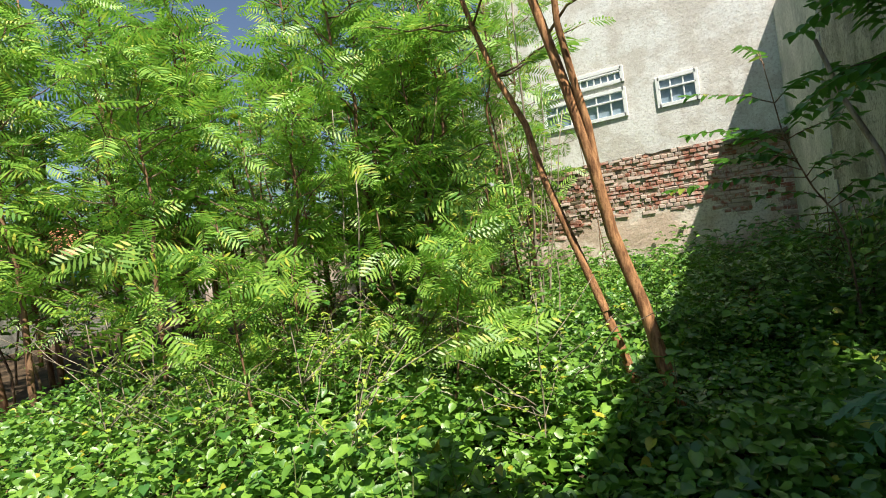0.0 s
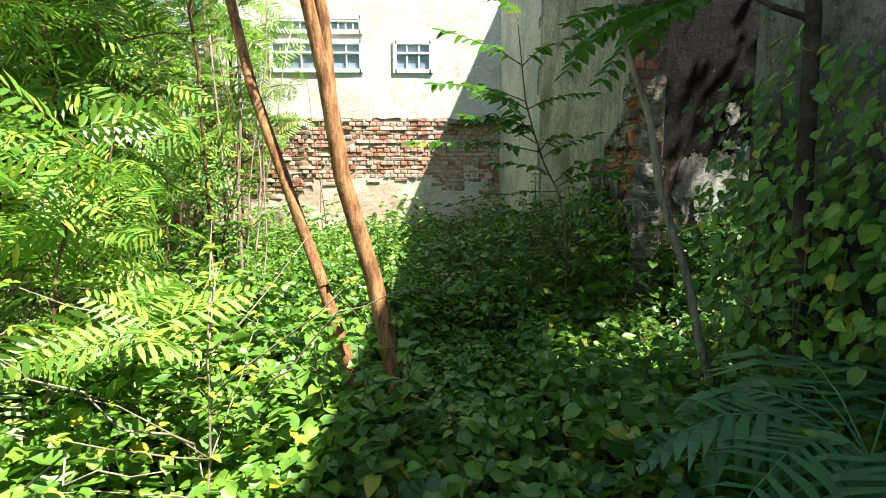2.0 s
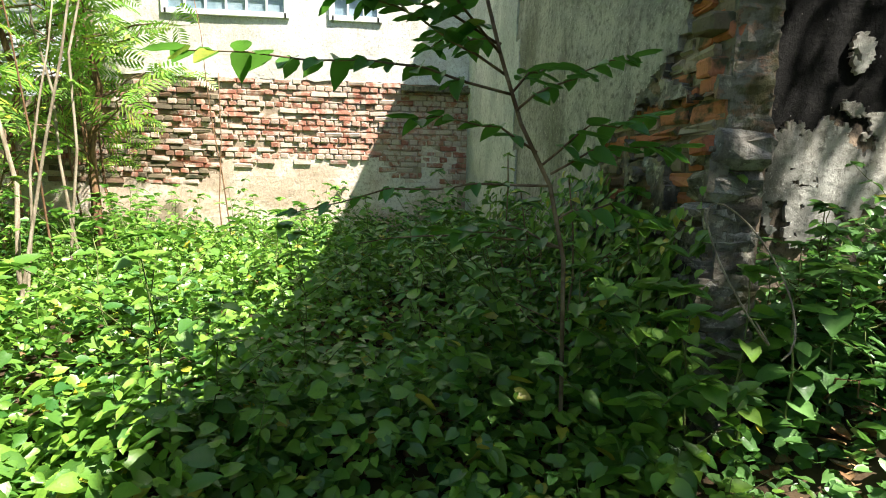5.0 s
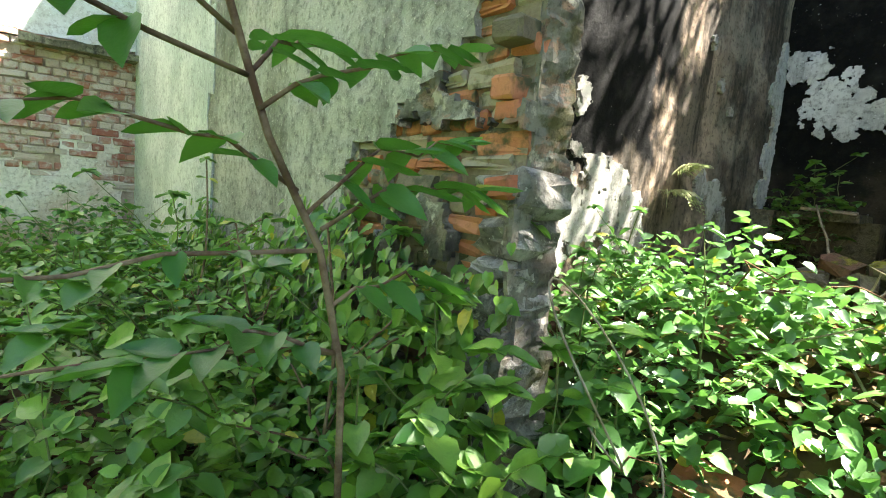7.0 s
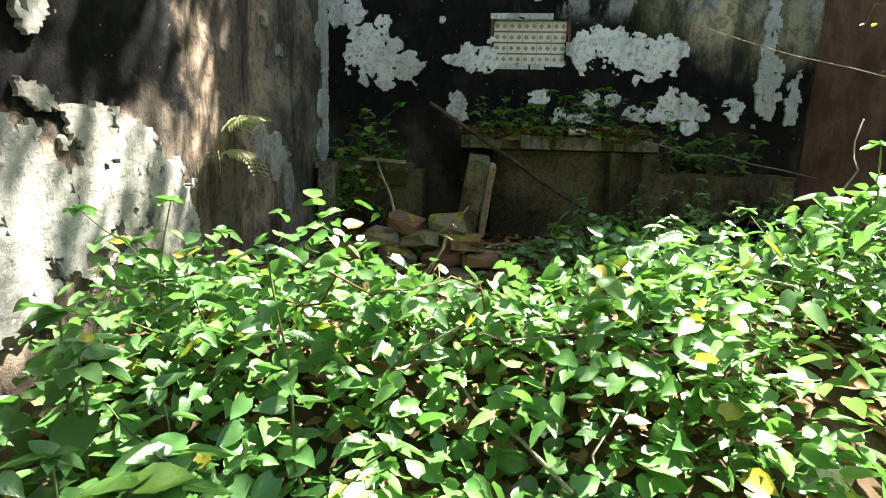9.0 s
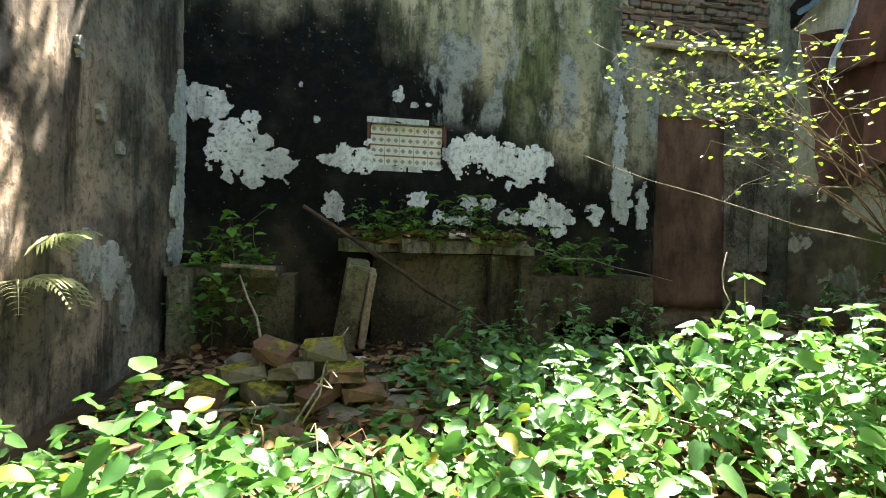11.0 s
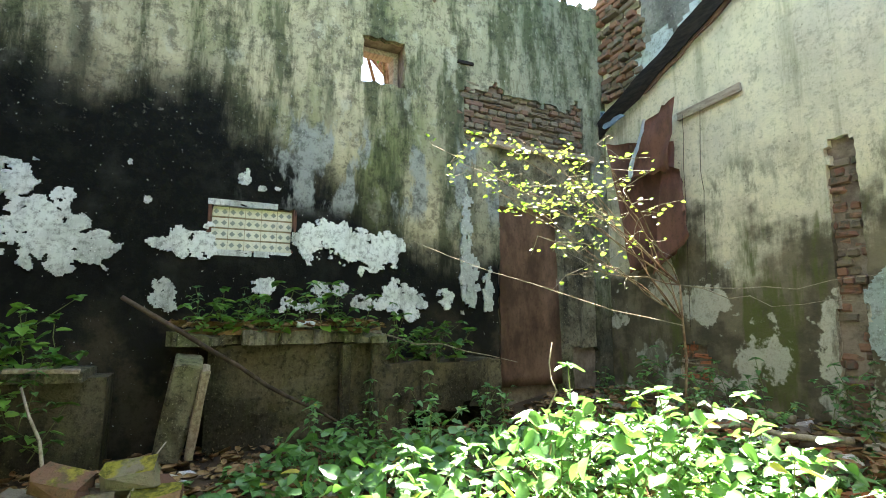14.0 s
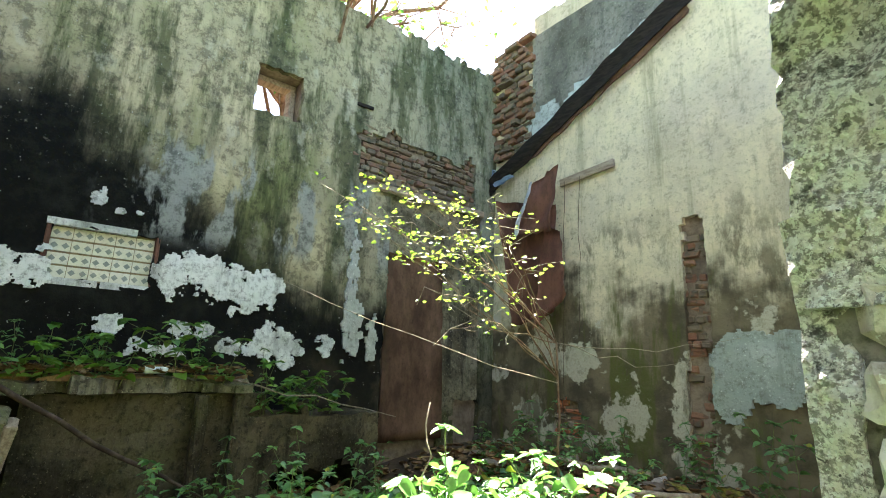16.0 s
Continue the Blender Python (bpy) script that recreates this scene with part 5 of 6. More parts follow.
def limewash():
    """Remnants of white limewash on the back wall."""
    spec = [(5.3, 2.72, 0.17, 0.13), (5.08, 2.42, 0.2, 0.24), (4.88, 2.3, 0.2, 0.15), (4.72, 2.3, 0.08, 0.05), (4.4, 2.36, 0.12, 0.06), (4.24, 2.38, 0.13, 0.11), (4.12, 2.38, 0.07, 0.12), (3.4, 2.42, 0.1, 0.14),
            (3.24, 2.46, 0.2, 0.14), (3.0, 2.4, 0.18, 0.13), (2.83, 2.38, 0.17, 0.17), (2.68, 2.42, 0.1, 0.1), (4.36, 2.0, 0.07, 0.1), (4.32, 1.9, 0.05, 0.05), (3.71, 2.06, 0.09, 0.06), (3.53, 1.91, 0.08, 0.06),
            (3.28, 2.06, 0.06, 0.07), (3.12, 2.06, 0.07, 0.05), (3.35, 1.9, 0.1, 0.05), (2.95, 1.95, 0.08, 0.07), (2.63, 2.0, 0.19, 0.13), (2.45, 1.98, 0.07, 0.08), (2.2, 2.0, 0.07, 0.08), (3.88, 2.87, 0.035, 0.035),
            (3.75, 2.81, 0.03, 0.02), (3.62, 2.82, 0.03, 0.02), (4.5, 2.65, 0.02, 0.02), (4.95, 2.15, 0.06, 0.05), (2.5, 1.85, 0.06, 0.05), (3.86, 2.94, 0.025, 0.04), (4.62, 2.9, 0.015, 0.02)]
    for n, (y, z, ry, rz) in enumerate(spec):
        v, f = sheet((XB - 0.016, 0, 0), Y, Z, -X, steps(y - ry * 1.5, y + ry * 1.5, 0.009), steps(z - rz * 1.5, z + rz * 1.5, 0.009), blob(y, z, ry, rz, n), 0.02, 0.004, 0.004, 6, n)
        if f:
            child("limewash_patch", mesh_of("limewash_patch", v, f, PLASTER_WHITE), w_back, "flaking white limewash")
    for n, (y, z, ry, rz) in enumerate([(1.97, 2.5, 0.06, 0.42), (1.93, 2.15, 0.09, 0.25), (1.75, 2.05, 0.05, 0.2)]):
        v, f = sheet((XB - 0.02, 0, 0), Y, Z, -X, steps(y - ry * 2, y + ry * 2, 0.014), steps(z - rz * 1.4, z + rz * 1.4, 0.03), blob(y, z, ry, rz, n + 50, 0.8), 0.02, 0.006, 0.008, 6, n)
        child("pale_patch", mesh_of("pale_patch", v, f, PLASTER_PALE), w_back, "pale streaked plaster by the doorway")
    # corner of the left wall
    for n, (x, z, rx, rz) in enumerate([(5.2, 2.55, 0.09, 0.3), (5.12, 2.5, 0.13, 0.14), (5.22, 2.0, 0.06, 0.5), (5.1, 1.95, 0.06, 0.12), (5.12, 1.65, 0.1, 0.12), (4.0, 1.62, 0.16, 0.12), (4.2, 1.55, 0.14, 0.14), (4.4, 1.4, 0.06, 0.22),
                                        (4.1, 2.35, 0.035, 0.04), (4.3, 2.2, 0.03, 0.03), (3.9, 2.6, 0.03, 0.05), (2.7, 1.45, 0.35, 0.28), (2.3, 1.35, 0.25, 0.3), (3.1, 1.3, 0.2, 0.2), (2.5, 2.0, 0.06, 0.08)]):
        v, f = sheet((0, YL - 0.022, 0), X, Z, -Y, steps(x - rx * 1.5, x + rx * 1.5, 0.012), steps(z - rz * 1.5, z + rz * 1.5, 0.012), blob(x, z, rx, rz, n + 80, 0.6, 2.0), 0.025, 0.006, 0.008, 5, n)
        if f:
            child("limewash_patch", mesh_of("limewash_patch", v, f, PLASTER_LIME if n > 4 else PLASTER_PALE), w_left, "flaking pale limewash")
    for n, (x, z, rx, rz) in enumerate([(2.75, 1.95, 0.3, 0.26), (2.95, 1.72, 0.12, 0.16), (2.5, 1.95, 0.2, 0.22)]):
        v, f = sheet((0, YR + 0.02, 0), X, Z, Y, steps(x - rx * 1.5, x + rx * 1.5, 0.022), steps(z - rz * 1.5, z + rz * 1.5, 0.022), blob(x, z, rx, rz, n + 20, 0.3, 1.2), 0.025, 0.004, 0.008, 5, n)
        child("blue_patch", mesh_of("blue_patch", v, f, PLASTER_BLUE), w_right, "pale blue plaster patch")


PLASTER_LIME = wall_material("dirty_limewash", (0.5, 0.49, 0.45), (0.34, 0.32, 0.28), (0.08, 0.075, 0.06), 0.6, (0.05, 0.05, 0.04), 0.4)
PLASTER_BLUE = wall_material("pale_blue_plaster", (0.54, 0.59, 0.56), (0.36, 0.41, 0.38), (0.14, 0.14, 0.11), 0.5, None, 0, 0.008)
limewash()


def diamond_mesh():
    a, b = 0.0205, 0.0205
    return mesh_of("diamond", [(0, -a, 0), (0, 0, -b), (0, a, 0), (0, 0, b), (-0.0012, 0, 0)], [(0, 1, 4), (1, 2, 4), (2, 3, 4), (3, 0, 4)], TILE_GREY)


def tile_panel():
    y0, y1, z0, z1 = TILE
    ob = thing("tile_panel", "wall niche of patterned cream tiles with grey diamonds", "tiles", pose(XB + 0.045, y0, z0))
    w, h = (y1 - y0) / 5, (z1 - z0 - 0.02) / 4
    bm = box(0.01, w - 0.003, h - 0.012, 0.0015)
    tile_me = bpy.data.meshes.new("tile")
    bm.to_mesh(tile_me), bm.free()
    tile_me.materials.append(TILE_CREAM)
    dm = diamond_mesh()
    part("bed", box(0.02, y1 - y0, z1 - z0, 0, 0, 0, 0, (0.012, (y1 - y0) / 2, (z1 - z0) / 2)), TILE_BED, ob, "brown grout between the tiles")
    for i in range(5):
        for j in range(4):
            t = child("tile", tile_me, ob, "", pose(0, (i + 0.5) * w, 0.008 + (j + 0.5) * h))
            for s in (-0.25, 0.25):
                child("diamond", dm, t, "", pose(-0.0056, s * w, 0))
    for z, n in ((z1 - z0 + 0.008, 1), (-0.012, 2)):
        v, f = sheet((-0.052, 0, z), Y, Z, -X, steps(0.12 if n == 1 else -0.02, y1 - y0 + 0.03, 0.02), steps(-0.022, 0.022, 0.011), lambda a, b: fbm(a * 9, b * 9, n) > -0.55, 0.05, 0.008, 0.004, 9, n)
        child("rim", mesh_of("rim", v, f, PLASTER_WHITE), ob, "chipped white plaster rim")
    for y in (-0.012, y1 - y0 + 0.014):
        part("side_rim", box(0.05, 0.03, z1 - z0, 0.004, 0.003, 1, 2, (-0.022, y, (z1 - z0) / 2)), RUST, ob, "rusty brown edge strip")


TILE_BED = plain("brown_grout", (0.2, 0.14, 0.08), (0.32, 0.26, 0.16), 20, 0.9, 0.1)
tile_panel()


def counter():
    ob = thing("kitchen_counter", "broken mossy concrete kitchen counter against the wall", "counter", pose(4.9, 2.8, 0.9))

    v, f = sheet((0, 0, 0.83), Y, X, Z, steps(0.05, 1.5, 0.035), steps(-0.03, 0.42, 0.035), lambda u, q: q > 0.05 + 0.16 * fbm(u, 0, 4, 4), 0.08, 0.05, 0.014, 4, 3)
    child("slab", mesh_of("slab", v, f, CONCRETE), ob, "thick mossy concrete slab with leaf litter")
    v, f = sheet((0, 0, 0.845), Y, X, Z, steps(0.0, 1.45, 0.05), steps(0.1, 0.42, 0.05), lambda u, q: fbm(u * 3, q * 3, 6) > -0.3, 0.03, 0.03, 0.02, 8, 4)
    child("litter", mesh_of("litter", v, f, LEAF_DRY), ob, "brown leaf litter on the slab")
    rng = np.random.default_rng(17)
    n = 420
    pts = np.stack([rng.uniform(0.04, 0.38, n), rng.uniform(0.02, 1.5, n), 0.87 + np.abs(rng.normal(0, 0.015, n))], 1)
    child("loose_leaves", scatter_mesh("loose_leaves", leaf_shape(0.22, 0, 0.2, -0.15), pts, loose_axes(n, rng, (-0.3, 0.3), 0.4), rng.uniform(0.03, 0.08, n), LEAF_DRY), ob, "dry brown leaves and straw")
    bm = box(0.22, 0.16, 0.62, 0.012, 0.004, 2, 3)
    part("leg", bm, CONCRETE, ob, "tilted concrete prop", pose(0.0, 1.4, 0.38, 0, -14, 0) @ pose(0, 0, 0, 9, 0, 0))
    bm = box(0.16, 0.05, 0.55, 0.008, 0.004, 3, 2)
    part("prop", bm, WOOD, ob, "grey weathered board prop", pose(-0.06, 1.29, 0.36, 7, -10, 0))
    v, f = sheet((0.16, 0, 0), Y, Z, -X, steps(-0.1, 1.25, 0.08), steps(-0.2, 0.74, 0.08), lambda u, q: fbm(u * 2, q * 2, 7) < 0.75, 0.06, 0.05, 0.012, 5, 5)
    child("front_panel", mesh_of("front_panel", v, f, MOULD_SHADE_CONCRETE), ob)
    for y, w in ((0.35, 0.07), (0.12, 0.06)):
        part("post", box(0.1, w, 0.75, 0.01, 0.006, 4, 3, (0.06, y, 0.36)), MOULD_SHADE_CONCRETE, ob)

    def right_keep(u, q):
        return not (-0.75 < u < -0.12 and q < 0.24 + 0.05 * fbm(u, 0, 8, 4)) and q < 0.62 + 0.05 * fbm(u, 0, 3, 3)

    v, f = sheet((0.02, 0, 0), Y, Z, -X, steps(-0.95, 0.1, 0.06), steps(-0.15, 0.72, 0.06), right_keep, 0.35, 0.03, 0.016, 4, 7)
    child("masonry_base", mesh_of("masonry_base", v, f, MOULD_SHADE_CONCRETE), ob, "cracked mossy masonry base with a dark hollow")
    low = thing("low_shelf", "low mossy concrete ledge in the corner", "ledge", pose(4.9, 4.7, 0.9))
    v, f = sheet((0, 0, 0.62), Y, X, Z, steps(0.0, 0.72, 0.06), steps(-0.02, 0.4, 0.06), lambda u, q: q > 0.05 * fbm(u, 0, 9, 4) + 0.02, 0.06, 0.012, 0.014, 4, 8)
    child("slab", mesh_of("slab", v, f, CONCRETE), low)
    part("plank", box(0.07, 0.34, 0.025, 0.004, 0.002, 1, 1), WOOD, low, "thin weathered plank", pose(-0.05, 0.18, 0.635, 3, 0, 3))
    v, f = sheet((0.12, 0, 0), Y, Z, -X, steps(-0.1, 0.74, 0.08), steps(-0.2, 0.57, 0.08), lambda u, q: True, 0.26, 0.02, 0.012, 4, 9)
    child("base", mesh_of("base", v, f, MOULD_SHADE_CONCRETE), low)
    part("pier", box(0.2, 0.13, 0.6, 0.012, 0.008, 7, 3, (0.02, 0.62, 0.28)), CONCRETE, low, "yellow-mossed masonry pier")


counter()
rnd = random.Random(9)
stick = thing("dead_branch", "long dead branch leaning across the counter", "branch", Matrix.Translation((4.7, 3.8, 1.5)))
line = bend((0.0, 0.72, 0.45), (0.0, -0.72, -0.45), 9, 0.02, rnd, 0.02)
child("branch", mesh_of("branch", *tube(line, [0.013, 0.015, 0.014, 0.014, 0.013, 0.013, 0.012, 0.011, 0.009, 0.006], 8), DARK_BARK, True), stick)
for a, b, r in (((3.3, 5.1, 1.06), (3.9, 3.8, 0.98), 0.008), ((3.6, 4.5, 0.95), (4.0, 4.75, 1.55), 0.009), ((2.9, 2.9, 1.35), (3.0, 2.8, 1.75), 0.004),
                ((3.4, 4.4, 1.0), (3.9, 4.2, 1.3), 0.006), ((2.3, 4.5, 0.95), (3.0, 3.6, 1.02), 0.007), ((2.1, 3.9, 0.85), (2.9, 4.5, 1.05), 0.006), ((2.9, 0.9, 1.2), (3.6, 1.6, 1.22), 0.02), ((3.3, 0.7, 1.22), (4.0, 1.0, 1.25), 0.025),
                ((5.0, 3.0, 1.74), (4.6, 1.9, 1.5), 0.006)):
    tw = thing("dry_stick", "thin dry stick lying on the rubble", "stick", Matrix.Translation(a), "dry sticks")
    line = bend((0, 0, 0), Vector(b) - Vector(a), 6, 0.03, rnd)
    child("twig", mesh_of("twig", *tube(line, [r * (1.1 - 0.09 * i) for i in range(7)], 6), BARK_PALE, True), tw)


def bottle():
    ob = thing("plastic_bottle", "crushed white plastic bottle lying on the counter", "bottle", pose(5.0, 3.42, 1.785, 90, 0, 8))
    prof = [(0.0, -0.075), (0.026, -0.075), (0.029, -0.06), (0.027, -0.02), (0.029, 0.03), (0.024, 0.05), (0.011, 0.066), (0.011, 0.075), (0.0, 0.075)]
    V, F = [], []
    for r, z in prof:
        for s in range(14):
            V.append((r * math.cos(s * 0.4488), r * 0.8 * math.sin(s * 0.4488), z))
    for i in range(len(prof) - 1):
        for s in range(14):
            F.append((i * 14 + s, i * 14 + (s + 1) % 14, (i + 1) * 14 + (s + 1) % 14, (i + 1) * 14 + s))
    child("bottle_body", mesh_of("bottle_body", V, F, PLASTIC_WHITE, True), ob)
    part("cap", box(0.024, 0.022, 0.014, 0.003, 0, 0, 0, (0, 0, 0.082)), PLASTIC_WHITE, ob)


bottle()


def warped(corners, nu, nv, thick, buckle, seed, ribs=0.0):
    """A buckled metal sheet between four corners."""
    a, b, c, d = [Vector(p) for p in corners]
    nrm = (b - a).cross(d - a).normalized()
    V, F = [], []
    for side in (0, 1):
        for i in range(nu + 1):
            for j in range(nv + 1):
                u, v = i / nu, j / nv
                p = a.lerp(b, u).lerp(d.lerp(c, u), v)
                q = buckle * fbm(u * 2, v * 2, seed) + ribs * math.sin(u * nu * 1.57)
                edge = 0.02 * fbm(u * 7, v * 7, seed + 9)
                V.append(p + nrm * (q + side * thick) + (b - a).normalized() * edge * (i in (0, nu)) + (d - a).normalized() * edge * 1.5 * (j in (0, nv)))
    m = (nu + 1) * (nv + 1)
    for i in range(nu):
        for j in range(nv):
            k = i * (nv + 1) + j
            q = (k, k + nv + 1, k + nv + 2, k + 1)
            F.append(tuple(reversed(q)))
            F.append(tuple(x + m for x in q))
    for i in range(nu):
        for j in (0, nv):
            k = i * (nv + 1) + j
            F.append((k, k + nv + 1, k + nv + 1 + m, k + m))
    for j in range(nv):
        for i in (0, nu):
            k = i * (nv + 1) + j
            F.append((k, k + 1, k + 1 + m, k + m))
    return V, F


door = thing("door_sheet", "rust-brown sheet iron blocking the old doorway", "door panel", pose(XB, 1.0, 0.9))
child("panel", mesh_of("panel", *warped([(0.0, 0.62, 0.3), (0.0, -0.08, 0.3), (0.03, -0.06, 1.99), (0.03, 0.6, 1.99)], 8, 18, 0.004, 0.02, 3), RUST_BROWN := plain("brown_rusted_iron", (0.075, 0.042, 0.026), (0.21, 0.125, 0.08), 2.2, 0.8, 0.2, 0.004, 40, (1, 1.6, 0.8)), True), door)
jamb = thing("doorway_jamb", "crumbling stained plaster jamb of the blocked doorway", "wall", pose(XB + 0.02, 0.45, 0.5), kind="structure")
v, f = sheet((0, 0, 0), Y, Z, -X, steps(0.0, 0.5, 0.05), steps(0, 2.98, 0.05), lambda u, q: u < 0.48 and not (u < 0.3 + 0.06 * fbm(q, 0, 0, 4) and 0.5 < q < 1.05), 0.05, 0.02, 0.012, 3, 31)
child("plaster", mesh_of("plaster", v, f, CONCRETE), jamb)
v, f = sheet((0.02, 0, 0), Y, Z, -X, steps(0.48, 1.16, 0.1), steps(2.38, 2.98, 0.1), lambda u, q: True, 0.05, 0.01, 0.012, 3, 32)
child("infill", mesh_of("infill", v, f, CONCRETE), jamb)
lintel = thing("lintel_board", "weathered brown board above the blocked doorway", "board", pose(XB - 0.03, 1.13, 3.49, -0.3, 0, 0))
part("board", box(0.05, 1.34, 0.065, 0.006, 0.004, 3, 3), WOOD, lintel)

flash = thing("roof_flashing", "black tarred roof flashing running slantwise down the wall", "flashing", pose(4.1, YR + 0.03, 4.36))
v, f = warped([(1.2, 0.03, -0.6), (-1.16, 0.03, 0.52), (-1.16, 0.09, 0.7), (1.16, 0.09, -0.44)], 26, 3, 0.03, 0.02, 4)
child("strip", mesh_of("strip", v, f, WOOD_DARK), flash)
v, f = warped([(0.6, 0.015, -0.34), (-1.1, 0.015, 0.42), (-1.1, 0.02, 0.52), (0.6, 0.02, -0.3)], 22, 3, 0.02, 0.012, 14)
child("torn_edge", mesh_of("torn_edge", v, f, RUST_BROWN), flash, "torn brown edge under the flashing")
upper = thing("upper_render", "pale blue-grey render above the slanting flashing", "wall", pose(0, YR + 0.002, 0), kind="structure")
v, f = sheet((0, 0.012, 0), X, Z, Y, steps(2.6, 5.0, 0.07), steps(3.6, 5.5, 0.07), lambda u, q: q > 4.36 + 0.06 - (u - 4.1) * 0.48 and u < 4.72 + 0.06 * fbm(q, 0, 0, 4), 0.03, 0.006, 0.012, 2, 41)
child("render", mesh_of("render", v, f, PLASTER_GREY), upper)
v, f = sheet((0, 0.02, 0), X, Z, Y, steps(2.6, 4.9, 0.06), steps(3.6, 5.5, 0.06), lambda u, q: 4.42 - (u - 4.1) * 0.48 < q < 4.62 + 0.1 * fbm(u, 0, 0, 4) - (u - 4.1) * 0.48 + 0.25 * smooth(u, 4.2, 4.7), 0.02, 0.004, 0.012, 2, 42)
child("pale_band", mesh_of("pale_band", v, f, PLASTER_BLUE), upper)
scrap = thing("zinc_scrap", "small blue-grey zinc scrap hanging in the corner", "sheet metal", pose(5.1, 0.34, 3.92))
child("sheet", mesh_of("sheet", *warped([(0.16, 0, 0.14), (-0.2, 0.02, -0.04), (0.0, 0.05, -0.12), (0.16, 0.03, -0.06)], 6, 4, 0.004, 0.03, 5), plain("blue_zinc", (0.1, 0.14, 0.17), (0.18, 0.23, 0.27), 6, 0.5, 0.4), True), scrap)
sheet_a = thing("rusty_roof_sheet", "torn rusty roof sheet with grey zinc edges", "sheet metal", pose(4.55, 0.42, 3.4))
child("sheet", mesh_of("sheet", *warped([(0.26, 0.02, -0.24), (-0.22, 0.05, -0.26), (-0.3, 0.02, 0.38), (0.05, 0.0, 0.28)], 8, 10, 0.004, 0.04, 6), RUST, True), sheet_a)
child("edge_strip", mesh_of("edge_strip", *warped([(0.28, 0.035, -0.26), (0.22, 0.04, -0.25), (0.02, 0.02, 0.3), (0.07, 0.015, 0.29)], 3, 10, 0.005, 0.03, 7), ZINC, True), sheet_a, "bare grey zinc fold")
sheet_b = thing("rusty_roof_sheet", "hanging dark rusty roof sheet curling off the wall", "sheet metal", pose(4.7, 0.32, 2.95))
child("sheet", mesh_of("sheet", *warped([(0.26, 0.0, -0.68), (-0.34, 0.05, -0.55), (-0.3, -0.02, 0.5), (0.5, 0.0, 0.72)], 10, 14, 0.004, 0.07, 8), RUST, True), sheet_b)
child("curl", mesh_of("curl", *warped([(-0.1, 0.09, -0.72), (-0.5, 0.1, -0.42), (-0.4, 0.04, 0.2), (-0.2, 0.02, 0.3)], 6, 10, 0.004, 0.05, 10), RUST, True), sheet_b)
plank = thing("wall_plank", "weathered grey plank nailed to the cream wall", "plank", pose(4.05, YR + 0.03, 3.68, 0, 4, 0))
part("board", box(0.6, 0.03, 0.075, 0.004, 0.003, 5, 2), WOOD, plank)
for wx, ln in ((4.28, 1.9), (4.1, 1.5)):
    wire = thing("hanging_wire", "thin dark wire hanging from the wall plank", "wire", pose(wx, YR + 0.06, 3.66), "hanging wires")
    child("strand", mesh_of("strand", *tube(bend((0, 0, 0), (0.03, 0.02, -ln), 8, 0.012, rnd), [0.0028] * 9, 5), DARK_BARK, True), wire)
slot = thing("wall_slot", "short dark timber end set in the wall", "timber", pose(XB - 0.008, 1.98, 4.25, -2, 0, 0))
part("timber", box(0.03, 0.17, 0.03, 0.003, 0.002, 5, 1), WOOD_DARK, slot)
frame_t = thing("window_1", "small unglazed window with a dark timber frame", "window", pose(XB + 0.25, (WIN[0] + WIN[1]) / 2, (WIN[2] + WIN[3]) / 2), kind="structure")
ww, wh = WIN[1] - WIN[0], WIN[3] - WIN[2]
for y, z, sy, sz in ((-ww / 2 + 0.025, 0, 0.05, wh), (ww / 2 - 0.025, 0, 0.05, wh), (0, wh / 2 - 0.025, ww - 0.1, 0.05)):
    part("frame", box(0.12, sy, sz, 0.004, 0, 0, 0, (0, y, z)), WOOD, frame_t)


# ---------------------------------------------------------------- yard and distance
def far_window(x0, x1, z0, z1, bars):
    ob = thing("window_2", "white-framed louvred window high in the far wall", "window", pose((x0 + x1) / 2, YF - 0.01, (z0 + z1) / 2), kind="structure")
    w, h = x1 - x0, z1 - z0
    for x, z, sx, sz in ((-w / 2, 0, 0.07, h + 0.07), (w / 2, 0, 0.07, h + 0.07), (0, h / 2, w, 0.07), (0, -h / 2, w, 0.07), (0, 0.06, w, 0.03)):
        part("frame", box(sx, 0.07, sz, 0.004, 0, 0, 0, (x, 0, z)), WHITE_PAINT, ob)
    part("pane", box(w - 0.06, 0.01, h - 0.06, 0, 0, 0, 0, (0, 0.025, 0)), GLASS_BLUE, ob)
    for i in range(bars):
        part("bar", box(0.025, 0.03, h - 0.05, 0.003, 0, 0, 0, (-w / 2 + w * (i + 1) / (bars + 1), -0.005, 0)), WHITE_PAINT, ob)


for hole, bars in zip(FAR_WINDOWS, (5, 11, 2)):
    far_window(*hole, bars)
ledge = thing("mossy_ledge", "dark moss-covered ledge in the corner of the far wall", "ledge", pose(0.75, YF - 0.1, 2.62))
v, f = sheet((0, -0.1, 0), X, Y, Z, steps(-0.55, 0.42, 0.05), steps(0, 0.22, 0.05), lambda a, b: True, 0.07, 0.03, 0.015, 5, 3)
child("slab", mesh_of("slab", v, f, CONCRETE), ledge)
zinc_fence = thing("zinc_fence", "grey corrugated zinc sheets above the boundary wall", "fence", pose(-7.6, YF + 0.2, 2.3))
for i in range(5):
    V, F = warped([(i * 0.82, 0, 0), (i * 0.82 + 0.84, 0, 0), (i * 0.82 + 0.84, 0, 2.3 + 0.1 * (i % 2)), (i * 0.82, 0, 2.3 + 0.1 * (i % 2))], 1, 64, 0.002, 0.0, i)
    V = [p + Vector((0, 0.018 * math.sin(p.z * 62), 0)) for p in V]
    child("sheet", mesh_of("sheet", V, F, ZINC, True), zinc_fence)
